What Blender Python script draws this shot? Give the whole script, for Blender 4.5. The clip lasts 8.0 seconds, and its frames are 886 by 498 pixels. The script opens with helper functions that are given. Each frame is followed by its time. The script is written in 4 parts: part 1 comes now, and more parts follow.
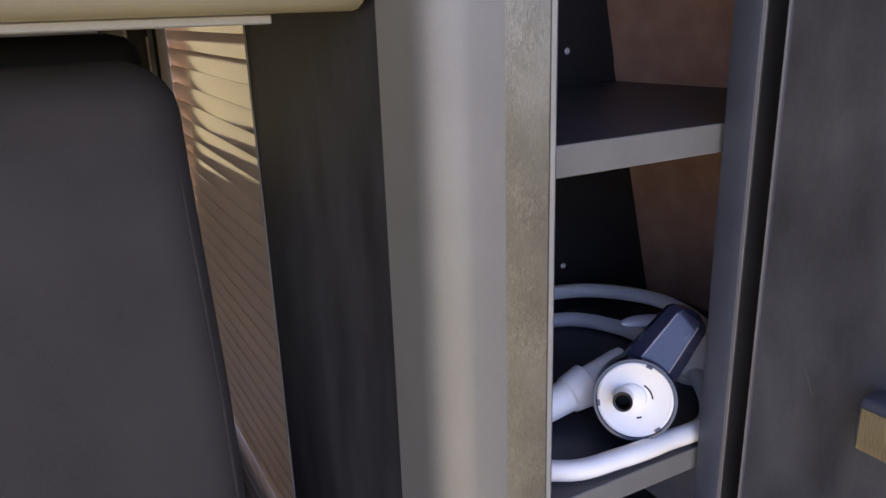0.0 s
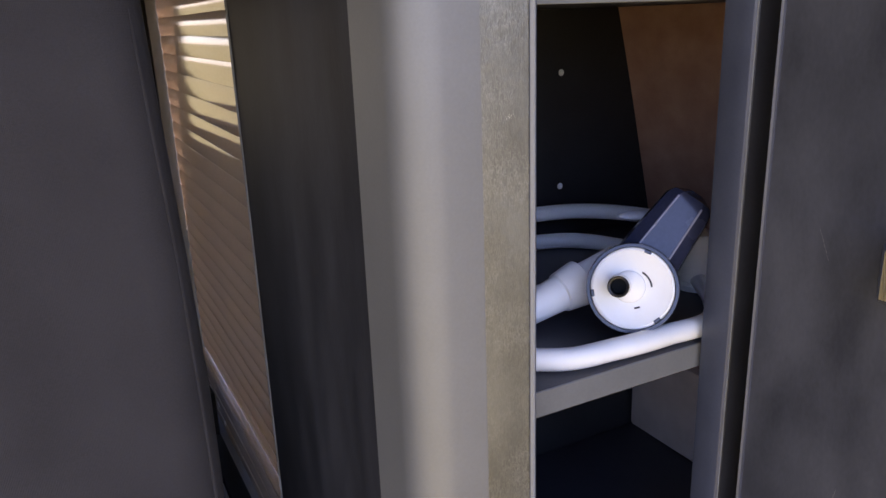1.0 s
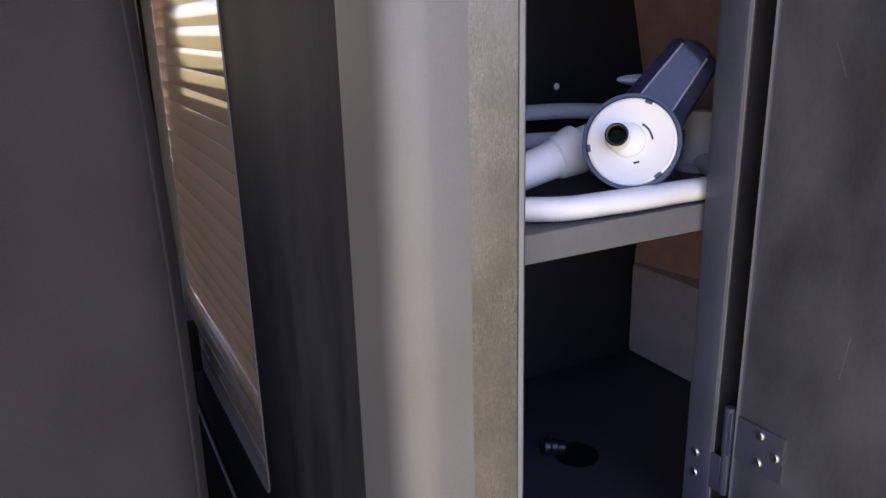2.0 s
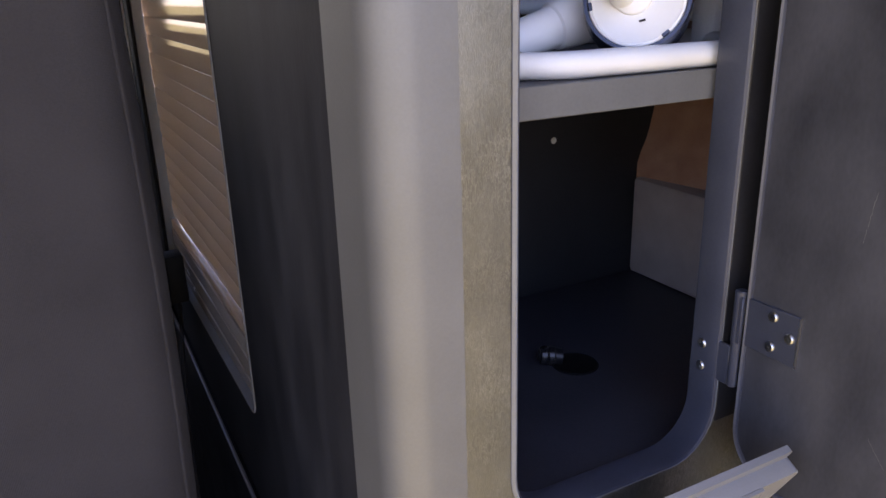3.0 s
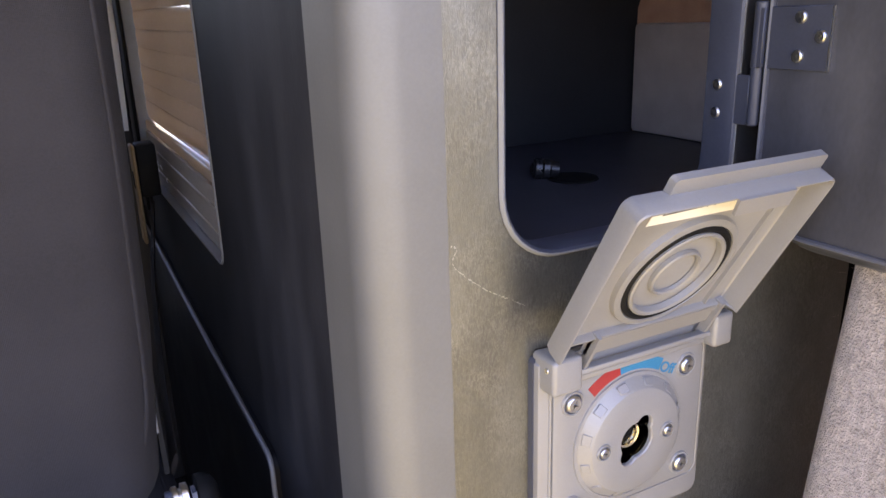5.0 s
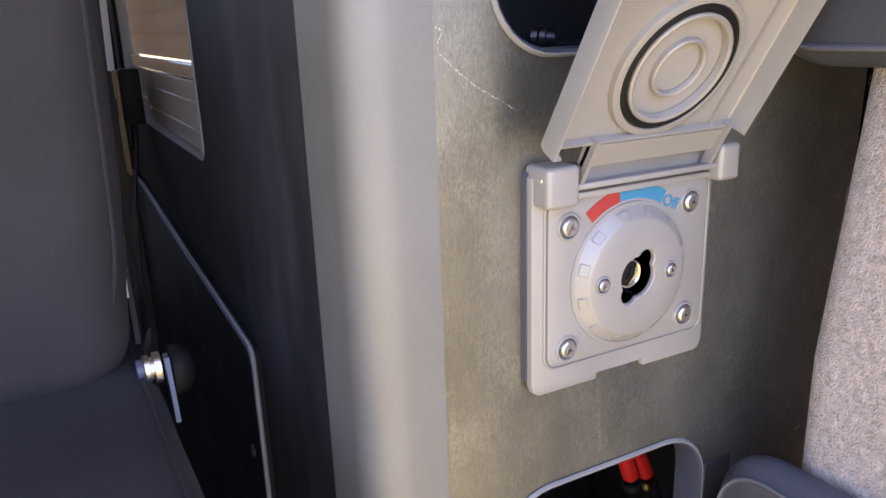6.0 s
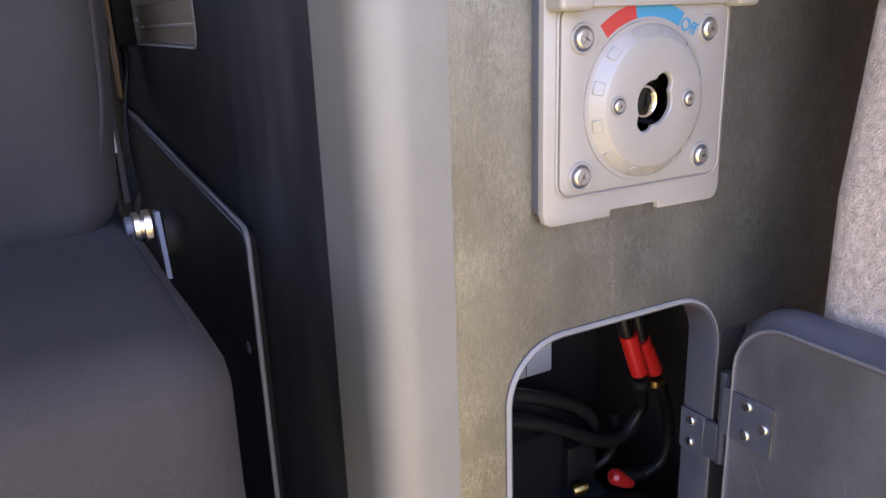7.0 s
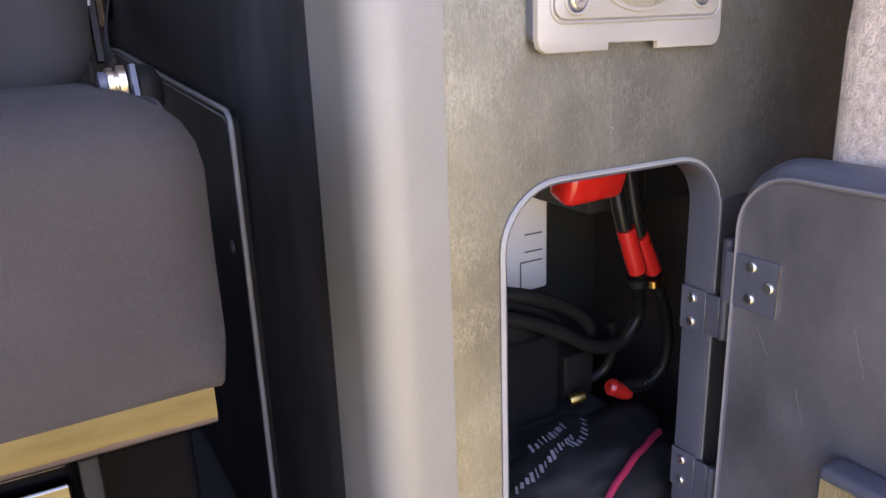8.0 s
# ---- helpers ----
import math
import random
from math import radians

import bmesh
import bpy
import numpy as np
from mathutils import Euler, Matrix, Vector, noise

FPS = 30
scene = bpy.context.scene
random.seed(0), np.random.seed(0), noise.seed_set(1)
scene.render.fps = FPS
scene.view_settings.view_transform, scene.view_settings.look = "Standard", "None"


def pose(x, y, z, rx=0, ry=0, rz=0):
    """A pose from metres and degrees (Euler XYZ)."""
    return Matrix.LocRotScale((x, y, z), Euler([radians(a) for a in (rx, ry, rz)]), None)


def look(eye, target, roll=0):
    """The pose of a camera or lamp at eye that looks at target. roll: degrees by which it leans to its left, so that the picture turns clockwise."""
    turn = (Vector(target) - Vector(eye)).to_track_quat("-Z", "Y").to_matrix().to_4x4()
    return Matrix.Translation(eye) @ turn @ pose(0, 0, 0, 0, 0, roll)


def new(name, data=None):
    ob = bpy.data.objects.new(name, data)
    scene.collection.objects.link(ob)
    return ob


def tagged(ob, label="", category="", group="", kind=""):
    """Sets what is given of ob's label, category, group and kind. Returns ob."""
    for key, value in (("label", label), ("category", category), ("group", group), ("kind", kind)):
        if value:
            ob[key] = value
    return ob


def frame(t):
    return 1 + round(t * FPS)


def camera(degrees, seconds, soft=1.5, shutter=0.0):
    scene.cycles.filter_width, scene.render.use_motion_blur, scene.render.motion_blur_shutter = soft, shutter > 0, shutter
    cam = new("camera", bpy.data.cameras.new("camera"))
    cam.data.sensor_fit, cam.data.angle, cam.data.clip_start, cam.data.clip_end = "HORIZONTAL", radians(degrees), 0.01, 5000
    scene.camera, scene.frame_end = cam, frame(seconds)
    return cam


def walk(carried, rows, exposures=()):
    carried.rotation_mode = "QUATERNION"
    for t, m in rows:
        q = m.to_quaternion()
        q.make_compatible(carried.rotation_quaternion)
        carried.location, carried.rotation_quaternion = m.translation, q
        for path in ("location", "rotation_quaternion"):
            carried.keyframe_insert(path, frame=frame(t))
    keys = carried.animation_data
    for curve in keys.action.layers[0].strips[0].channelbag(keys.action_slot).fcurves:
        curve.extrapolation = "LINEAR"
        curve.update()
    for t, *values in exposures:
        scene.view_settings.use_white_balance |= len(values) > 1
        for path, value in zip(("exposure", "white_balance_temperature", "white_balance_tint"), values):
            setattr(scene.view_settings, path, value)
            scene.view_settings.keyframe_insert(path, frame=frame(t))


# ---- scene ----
cam = camera(61.3, 8.0)
PATH = [
    (0, (0.042, -0.031, 1.103), (0.942, 1.647, 0.492), -1.9),
    (0.5, (0.054, -0.027, 1.055), (0.95, 1.658, 0.459), -1.8),
    (1, (0.063, -0.026, 1.009), (0.945, 1.671, 0.423), -2.1),
    (1.5, (0.067, -0.026, 0.954), (0.955, 1.679, 0.4), -1.5),
    (3, (0.082, -0.011, 0.852), (0.956, 1.663, 0.194), -1.7),
    (3.5, (0.086, -0.007, 0.809), (0.966, 1.67, 0.166), -1.8),
    (4, (0.078, -0.007, 0.769), (0.959, 1.674, 0.138), -1.8),
    (4.2, (0.079, -0.009, 0.755), (0.96, 1.674, 0.13), -1.7),
    (5.5, (0.092, -0.009, 0.642), (0.985, 1.678, 0.047), -2.0),
    (6, (0.09, -0.012, 0.594), (0.988, 1.678, 0.015), -2.0),
    (6.5, (0.087, -0.017, 0.558), (0.999, 1.668, -0.018), -2.2),
    (7, (0.081, -0.012, 0.512), (0.99, 1.671, -0.075), -2.0),
    (7.5, (0.081, -0.012, 0.466), (0.996, 1.667, -0.122), -1.9),
    (8, (0.078, -0.015, 0.435), (1.002, 1.659, -0.153), -2.1),
]
EXPOSURES = [(0.0, 2.20, 7000, 38), (4.0, 2.33, 7500, 39), (5.5, 2.88, 7600, 36), (6.5, 2.83, 7500, 37), (8.0, 3.25, 7800, 37)]
walk(cam, [(t, look(eye, target, roll)) for t, eye, target, roll in PATH], EXPOSURES)

# ---- light: open tailgate behind the camera, daylight from outdoors ----
world = bpy.data.worlds.new("daylight")
scene.world = world
world.use_nodes = True
wn, wl = world.node_tree.nodes, world.node_tree.links
sky = wn.new("ShaderNodeTexSky")
sky.sky_type, sky.sun_disc = "NISHITA", False
SUN_EL, SUN_AZ = radians(66), radians(160)
sky.sun_elevation, sky.sun_rotation = SUN_EL, SUN_AZ
sky.ozone_density, sky.dust_density = 5.0, 0.3
wl.new(sky.outputs["Color"], wn["Background"].inputs["Color"])
wn["Background"].inputs["Strength"].default_value = 0.14
sun = new("sun", bpy.data.lights.new("sun", "SUN"))
sun.data.energy, sun.data.angle, sun.data.color = 4.0, radians(0.5), (1.0, 0.94, 0.84)
sun.matrix_world = look((math.sin(SUN_AZ) * 5, math.cos(SUN_AZ) * 5, 5 * math.tan(SUN_EL)), (0, 0, 0))


# ---- materials ----
def material(name, dark, light, rough=0.5, metal=0.0, scale=30.0, fine=400.0, bump=0.1, stretch=(1, 1, 1), rvar=0.1,
             coat=0.0, trans=0.0, ior=1.45, per_object=0.0, sheen=0.0, spec=0.5, bump_dist=0.0006, grain=0.35):
    """A surface whose colour wanders between dark and light at two scales, with fine relief."""
    m = bpy.data.materials.new(name)
    m.use_nodes = True
    n, l = m.node_tree.nodes, m.node_tree.links
    b = n["Principled BSDF"]
    co = n.new("ShaderNodeTexCoord")
    mp = n.new("ShaderNodeMapping")
    mp.inputs["Scale"].default_value = stretch
    l.new(co.outputs["Object"], mp.inputs["Vector"])
    big, small = n.new("ShaderNodeTexNoise"), n.new("ShaderNodeTexNoise")
    big.inputs["Scale"].default_value, big.inputs["Detail"].default_value = scale, 6
    small.inputs["Scale"].default_value, small.inputs["Detail"].default_value = fine, 3
    l.new(mp.outputs["Vector"], big.inputs["Vector"])
    l.new(mp.outputs["Vector"], small.inputs["Vector"])
    mixf = n.new("ShaderNodeMix")
    mixf.inputs[0].default_value = grain
    l.new(big.outputs["Fac"], mixf.inputs[2])
    l.new(small.outputs["Fac"], mixf.inputs[3])
    ramp = n.new("ShaderNodeValToRGB")
    ramp.color_ramp.elements[0].position, ramp.color_ramp.elements[1].position = 0.32, 0.68
    ramp.color_ramp.elements[0].color, ramp.color_ramp.elements[1].color = (*dark, 1), (*light, 1)
    l.new(mixf.outputs[0], ramp.inputs["Fac"])
    out = ramp.outputs["Color"]
    if per_object:
        info, hsv, ma = n.new("ShaderNodeObjectInfo"), n.new("ShaderNodeHueSaturation"), n.new("ShaderNodeMapRange")
        ma.inputs["To Min"].default_value, ma.inputs["To Max"].default_value = 1 - per_object, 1 + per_object
        l.new(info.outputs["Random"], ma.inputs["Value"])
        l.new(ma.outputs["Result"], hsv.inputs["Value"])
        l.new(out, hsv.inputs["Color"])
        out = hsv.outputs["Color"]
    l.new(out, b.inputs["Base Color"])
    rr = n.new("ShaderNodeMapRange")
    rr.inputs["To Min"].default_value, rr.inputs["To Max"].default_value = max(rough - rvar, 0.02), min(rough + rvar, 1)
    l.new(big.outputs["Fac"], rr.inputs["Value"])
    l.new(rr.outputs["Result"], b.inputs["Roughness"])
    b.inputs["Metallic"].default_value = metal
    b.inputs["IOR"].default_value = ior
    b.inputs["Specular IOR Level"].default_value = spec
    b.inputs["Coat Weight"].default_value = coat
    b.inputs["Transmission Weight"].default_value = trans
    b.inputs["Sheen Weight"].default_value = sheen
    if bump:
        bp = n.new("ShaderNodeBump")
        bp.inputs["Strength"].default_value, bp.inputs["Distance"].default_value = bump, bump_dist
        l.new(small.outputs["Fac"], bp.inputs["Height"])
        l.new(bp.outputs["Normal"], b.inputs["Normal"])
    return m


def translucent(m, share):
    """Lets a share of the light through, as thin plastic does."""
    n, l = m.node_tree.nodes, m.node_tree.links
    b, out = n["Principled BSDF"], n["Material Output"]
    tr, mx = n.new("ShaderNodeBsdfTranslucent"), n.new("ShaderNodeMixShader")
    l.new(b.inputs["Base Color"].links[0].from_socket, tr.inputs["Color"])
    mx.inputs["Fac"].default_value = share
    l.new(b.outputs["BSDF"], mx.inputs[1])
    l.new(tr.outputs["BSDF"], mx.inputs[2])
    l.new(mx.outputs["Shader"], out.inputs["Surface"])
    return m


def weave(name, dark, light, pitch):
    """Woven upholstery: two crossed thread waves give the relief and the tone."""
    m = material(name, dark, light, rough=0.85, scale=14, fine=900, bump=0, sheen=0.02, rvar=0.05, spec=0.12)
    n, l = m.node_tree.nodes, m.node_tree.links
    co = n.new("ShaderNodeTexCoord")
    prev = None
    for axis in ("X", "Z"):
        w = n.new("ShaderNodeTexWave")
        w.bands_direction = axis
        w.inputs["Scale"].default_value = 0.314 / pitch
        w.inputs["Distortion"].default_value, w.inputs["Detail Scale"].default_value = 0.6, 4
        l.new(co.outputs["Object"], w.inputs["Vector"])
        if prev is None:
            prev = w.outputs["Fac"]
        else:
            mu = n.new("ShaderNodeMath")
            mu.operation = "MULTIPLY"
            l.new(prev, mu.inputs[0])
            l.new(w.outputs["Fac"], mu.inputs[1])
            prev = mu.outputs[0]
    bp = n.new("ShaderNodeBump")
    bp.inputs["Strength"].default_value, bp.inputs["Distance"].default_value = 0.35, 0.0004
    l.new(prev, bp.inputs["Height"])
    l.new(bp.outputs["Normal"], n["Principled BSDF"].inputs["Normal"])
    return m


def grained(name, dark, light, mark, rough, metal):
    """Worn laminate: cloudy mottling, upright fibres, and short crinkled pale marks that stand proud."""
    m = material(name, dark, light, rough, metal, 26, 420, 0, (1, 1, 0.6), 0.16, grain=0.14)
    n, l = m.node_tree.nodes, m.node_tree.links
    b = n["Principled BSDF"]
    base = b.inputs["Base Color"].links[0].from_socket
    co = n.new("ShaderNodeTexCoord")
    height = None
    for scale, stretch, wide in ((420.0, (1, 1, 0.55), 0.05), (900.0, (1, 1, 0.20), 0.09)):
        mp, no, su, ab, mr = (n.new(k) for k in ("ShaderNodeMapping", "ShaderNodeTexNoise", "ShaderNodeMath", "ShaderNodeMath", "ShaderNodeMapRange"))
        mp.inputs["Scale"].default_value = stretch
        l.new(co.outputs["Object"], mp.inputs["Vector"])
        l.new(mp.outputs["Vector"], no.inputs["Vector"])
        no.inputs["Scale"].default_value, no.inputs["Detail"].default_value, no.inputs["Distortion"].default_value = scale, 4, 0.9
        su.operation, ab.operation = "SUBTRACT", "ABSOLUTE"
        su.inputs[1].default_value = 0.5
        l.new(no.outputs["Fac"], su.inputs[0])
        l.new(su.outputs[0], ab.inputs[0])
        mr.inputs["From Min"].default_value, mr.inputs["From Max"].default_value = 0.0, wide
        mr.inputs["To Min"].default_value, mr.inputs["To Max"].default_value = 1.0, 0.0
        l.new(ab.outputs[0], mr.inputs["Value"])
        if height is None:
            height = mr.outputs["Result"]
        else:
            ad = n.new("ShaderNodeMath")
            ad.operation = "ADD"
            l.new(height, ad.inputs[0])
            l.new(mr.outputs["Result"], ad.inputs[1])
            height = ad.outputs[0]
    patch, pr, mu, mix = n.new("ShaderNodeTexNoise"), n.new("ShaderNodeMapRange"), n.new("ShaderNodeMath"), n.new("ShaderNodeMix")
    patch.inputs["Scale"].default_value, patch.inputs["Detail"].default_value = 38, 5
    l.new(co.outputs["Object"], patch.inputs["Vector"])
    pr.inputs["From Min"].default_value, pr.inputs["From Max"].default_value = 0.42, 0.66
    pr.inputs["To Min"].default_value, pr.inputs["To Max"].default_value = 0.11, 0.36
    l.new(patch.outputs["Fac"], pr.inputs["Value"])
    mu.operation = "MULTIPLY"
    l.new(height, mu.inputs[0])
    l.new(pr.outputs["Result"], mu.inputs[1])
    mix.data_type, mix.clamp_factor = "RGBA", True
    l.new(mu.outputs[0], mix.inputs[0])
    l.new(base, mix.inputs[6])
    mix.inputs[7].default_value = (*mark, 1)
    l.new(mix.outputs[2], b.inputs["Base Color"])
    bp = n.new("ShaderNodeBump")
    bp.inputs["Strength"].default_value, bp.inputs["Distance"].default_value = 0.17, 0.0002
    l.new(height, bp.inputs["Height"])
    l.new(bp.outputs["Normal"], b.inputs["Normal"])
    return m


M_PANEL = grained("grey_laminate", (0.166, 0.1655, 0.147), (0.258, 0.257, 0.230), (0.43, 0.425, 0.380), 0.36, 0.82)
# the side's dark reflection is put into this colour; the laminate matches the front
M_SIDE = material("darkened_laminate", (0.0165, 0.0166, 0.0190), (0.040, 0.040, 0.0440), 0.60, 0.0, 30, 420, 0.12, (1, 1, 0.34), 0.10, spec=0.09, grain=0.12)
M_DOOR = material("dark_door_laminate", (0.046, 0.0470, 0.054), (0.099, 0.1000, 0.112), 0.5, 0.12, 26, 500, 0.1, (1, 1, 0.5), 0.2, spec=0.25, grain=0.14)
M_KICK = material("black_kick_laminate", (0.0061, 0.0061, 0.0068), (0.0122, 0.0122, 0.0136), 0.45, 0.0, 20, 500, 0.15, spec=0.18)
M_POST = material("satin_grey_profile", (0.190, 0.190, 0.182), (0.218, 0.218, 0.210), 0.56, 0.50, 25, 700, 0.05, rvar=0.04)
M_TRIM = material("slate_plastic_trim", (0.0500, 0.0550, 0.0740), (0.0680, 0.0740, 0.0970), 0.36, 0.0, 30, 700, 0.05)
M_EDGE = material("pale_edge_strip", (0.2064, 0.2064, 0.1995), (0.2477, 0.2477, 0.2408), 0.4, 0.0, 40, 700, 0.05)
M_LIP = material("slate_lip", (0.100, 0.102, 0.115), (0.130, 0.132, 0.145), 0.4, 0.0, 40, 700, 0.05)
M_SHELF = material("black_shelf_board", (0.0272, 0.0272, 0.0336), (0.0496, 0.0496, 0.06), 0.4, 0.0, 18, 600, 0.12)
M_SHELF_EDGE = material("grey_shelf_edging", (0.136, 0.136, 0.128), (0.168, 0.168, 0.16), 0.5, 0.0, 40, 600, 0.06)
M_BASE = material("black_gloss_base", (0.0012, 0.0012, 0.0020), (0.0025, 0.0025, 0.0038), 0.3, 0.0, 20, 500, 0.05, spec=0.03)
M_BLACK = material("black_liner", (0.0160, 0.0160, 0.0178), (0.028, 0.028, 0.031), 0.6, 0.0, 25, 500, 0.1)
M_BROWN = material("brown_wall_carpet", (0.42, 0.205, 0.125), (0.60, 0.345, 0.225), 0.95, 0.0, 40, 1500, 0.5, sheen=0.2)
M_BEIGE = material("beige_wall_carpet", (0.47, 0.38, 0.325), (0.60, 0.50, 0.435), 0.95, 0.0, 40, 1500, 0.5, sheen=0.2)
M_FELT = material("wool_felt", (0.26, 0.21, 0.185), (0.70, 0.60, 0.545), 1.0, 0.0, 260, 900, 1.0, (1, 1, 0.8), sheen=0.5, bump_dist=0.003)
M_SOCKET = material("silver_grey_plastic", (0.289, 0.2786, 0.2614), (0.3234, 0.313, 0.2958), 0.38, 0.2, 35, 900, 0.06, rvar=0.05)
M_STEEL = material("zinc_steel", (0.62, 0.62, 0.61), (0.78, 0.78, 0.77), 0.32, 1.0, 200, 2000, 0.05)
M_CHROME = material("polished_chrome", (0.1093, 0.1063, 0.0986), (0.1336, 0.1305, 0.1214), 0.12, 1.0, 30, 300, 0.04, rvar=0.04)
M_BAR = material("dented_chrome", (0.085, 0.079, 0.072), (0.115, 0.107, 0.098), 0.14, 1.0, 30, 34, 0.26, (0.6, 1, 1), rvar=0.05, bump_dist=0.006)
M_RUBBER = material("black_rubber", (0.0061, 0.0061, 0.0061), (0.0122, 0.0122, 0.0122), 0.6, 0.0, 60, 800, 0.1, spec=0.2)
M_CABLE = material("black_cable_sheath", (0.0075, 0.0075, 0.0075), (0.0140, 0.0140, 0.0140), 0.36, 0.0, 60, 800, 0.1, spec=0.25)
M_WHITE = material("white_plastic", (0.90, 0.88, 0.84), (0.93, 0.91, 0.87), 0.35, 0.0, 40, 500, 0.04)
M_HOSE = material("white_braided_hose", (0.88, 0.86, 0.82), (0.93, 0.91, 0.87), 0.4, 0.0, 60, 1500, 0.2)
M_NAVY = material("smoked_navy_plastic", (0.020, 0.024, 0.046), (0.036, 0.042, 0.076), 0.26, 0.0, 30, 500, 0.02, rvar=0.05, coat=0.3)
M_RED = material("red_plastic", (0.56, 0.018, 0.014), (0.66, 0.03, 0.022), 0.3, 0.0, 40, 500, 0.05, coat=0.4)
M_REDPRINT = material("red_print", (0.351, 0.0292, 0.0263), (0.3861, 0.041, 0.0351), 0.5, 0.0, 40, 500, 0.0)
M_BLUEPRINT = material("blue_print", (0.0108, 0.1782, 0.324), (0.0162, 0.2052, 0.3564), 0.5, 0.0, 40, 500, 0.0)
M_BRASS = material("brass", (0.44, 0.304, 0.096), (0.56, 0.4, 0.144), 0.3, 1.0, 60, 500, 0.05)
M_PAPER = material("cream_paper_label", (0.80, 0.77, 0.68), (0.86, 0.83, 0.75), 0.8, 0.0, 60, 900, 0.1)
M_INK = material("black_ink", (0.016, 0.016, 0.016), (0.032, 0.032, 0.032), 0.6, 0.0, 60, 900, 0.0)
M_SLAT = material("tan_blind_slat", (0.62, 0.515, 0.405), (0.70, 0.585, 0.465), 0.10, 0.0, 18, 400, 0.02, (1, 0.3, 1), per_object=0.02, ior=1.62, rvar=0.02)
translucent(M_SLAT, 0.34)
M_RAIL = material("beige_painted_rail", (0.2176, 0.204, 0.17), (0.2584, 0.2448, 0.204), 0.4, 0.0, 14, 500, 0.05)
M_FLOOR = material("dark_vinyl_floor", (0.010, 0.010, 0.013), (0.022, 0.022, 0.026), 0.5, 0.0, 12, 300, 0.2)
M_LINING = material("grey_van_lining", (0.30, 0.29, 0.27), (0.38, 0.37, 0.35), 0.9, 0.0, 20, 500, 0.3)
M_GROUND = material("dry_grass_ground", (0.170, 0.157, 0.055), (0.304, 0.276, 0.113), 1.0, 0.0, 3, 40, 0.6, bump_dist=0.02)
M_FABRIC = weave("dark_grey_seat_fabric", (0.0293, 0.0270, 0.0280), (0.0430, 0.0400, 0.0412), 0.0008)
M_BAG = material("black_bag_nylon", (0.0100, 0.0100, 0.0108), (0.0210, 0.0208, 0.0220), 0.7, 0.0, 40, 1200, 0.4, spec=0.2)
M_GREYPRINT = material("pale_grey_print", (0.085, 0.085, 0.100), (0.17, 0.17, 0.20), 0.6, 0.0, 60, 900, 0.0)
M_PINK = material("raspberry_cord", (0.306, 0.0136, 0.0476), (0.408, 0.0272, 0.0748), 0.6, 0.0, 200, 1500, 0.4)
M_RIBBED = material("warm_ribbed_metal", (0.418, 0.3572, 0.228), (0.5016, 0.4408, 0.304), 0.35, 0.8, 60, 900, 0.05)
M_GLASS = material("clear_acrylic", (0.92, 0.92, 0.92), (0.95, 0.95, 0.95), 0.03, 0.0, 8, 60, 0.02, trans=1.0, ior=1.06, rvar=0.015, bump_dist=0.002)


# ---- mesh helpers ----
def at_world(ob):
    v = Vector((0, 0, 0))
    while ob is not None:
        v = v + ob.location
        ob = ob.parent
    return v


def thing(name, loc, label, category, group="", kind=""):
    e = new(name)
    e.location, e.empty_display_size = loc, 0.03
    return tagged(e, label, category, group, kind)


def finish(bm, me, mat, angle=38):
    bmesh.ops.remove_doubles(bm, verts=bm.verts, dist=1e-6)
    bmesh.ops.recalc_face_normals(bm, faces=bm.faces)
    for f in bm.faces:
        f.smooth = True
    bm.to_mesh(me)
    bm.free()
    me.set_sharp_from_angle(angle=radians(angle))
    me.materials.append(mat)


def part(name, bm, mat, parent, label="", angle=38):
    """Links a bmesh, given in world metres, as one mesh object under a thing or a part."""
    off = at_world(parent)
    bmesh.ops.translate(bm, verts=bm.verts, vec=-off)
    me = bpy.data.meshes.new(name)
    finish(bm, me, mat, angle)
    ob = new(name, me)
    ob.parent = parent
    return tagged(ob, label)


def structure(name, bm, mat, label, category, angle=38):
    me = bpy.data.meshes.new(name)
    finish(bm, me, mat, angle)
    return tagged(new(name, me), label, category, kind="structure")


def piece(name, me, parent, m, label=""):
    """Another object on a shared mesh, at the world pose m, under parent."""
    ob = new(name, me)
    ob.parent = parent
    ob.matrix_local = Matrix.Translation(-at_world(parent)) @ m
    return tagged(ob, label)


def shared(name, bm, mat, angle=38):
    me = bpy.data.meshes.new(name)
    finish(bm, me, mat, angle)
    return me


def box(bm, xs, ys, zs, bevel=0.0, seg=2, m=None):
    c = [(a + b) / 2 for a, b in (xs, ys, zs)]
    d = [abs(b - a) for a, b in (xs, ys, zs)]
    r = bmesh.ops.create_cube(bm, size=1, matrix=Matrix.Translation(c) @ Matrix.Diagonal((*d, 1)))
    vs = r["verts"]
    if bevel:
        es = list({e for v in vs for e in v.link_edges})
        r = bmesh.ops.bevel(bm, geom=es, offset=bevel, segments=seg, profile=0.5, affect="EDGES")
        vs = list({v for f in r["faces"] for v in f.verts} | {v for v in vs if v.is_valid})
    if m is not None:
        bmesh.ops.transform(bm, matrix=m, verts=vs)
    return vs


def made_box(xs, ys, zs, bevel=0.0, seg=2, m=None):
    bm = bmesh.new()
    box(bm, xs, ys, zs, bevel, seg, m)
    return bm


def rrect(a0, b0, a1, b1, r, n=8):
    pts = []
    for cx, cy, st in ((a1 - r, b0 + r, -90), (a1 - r, b1 - r, 0), (a0 + r, b1 - r, 90), (a0 + r, b0 + r, 180)):
        for i in range(n + 1):
            t = radians(st + 90 * i / n)
            pts.append((cx + r * math.cos(t), cy + r * math.sin(t)))
    return pts


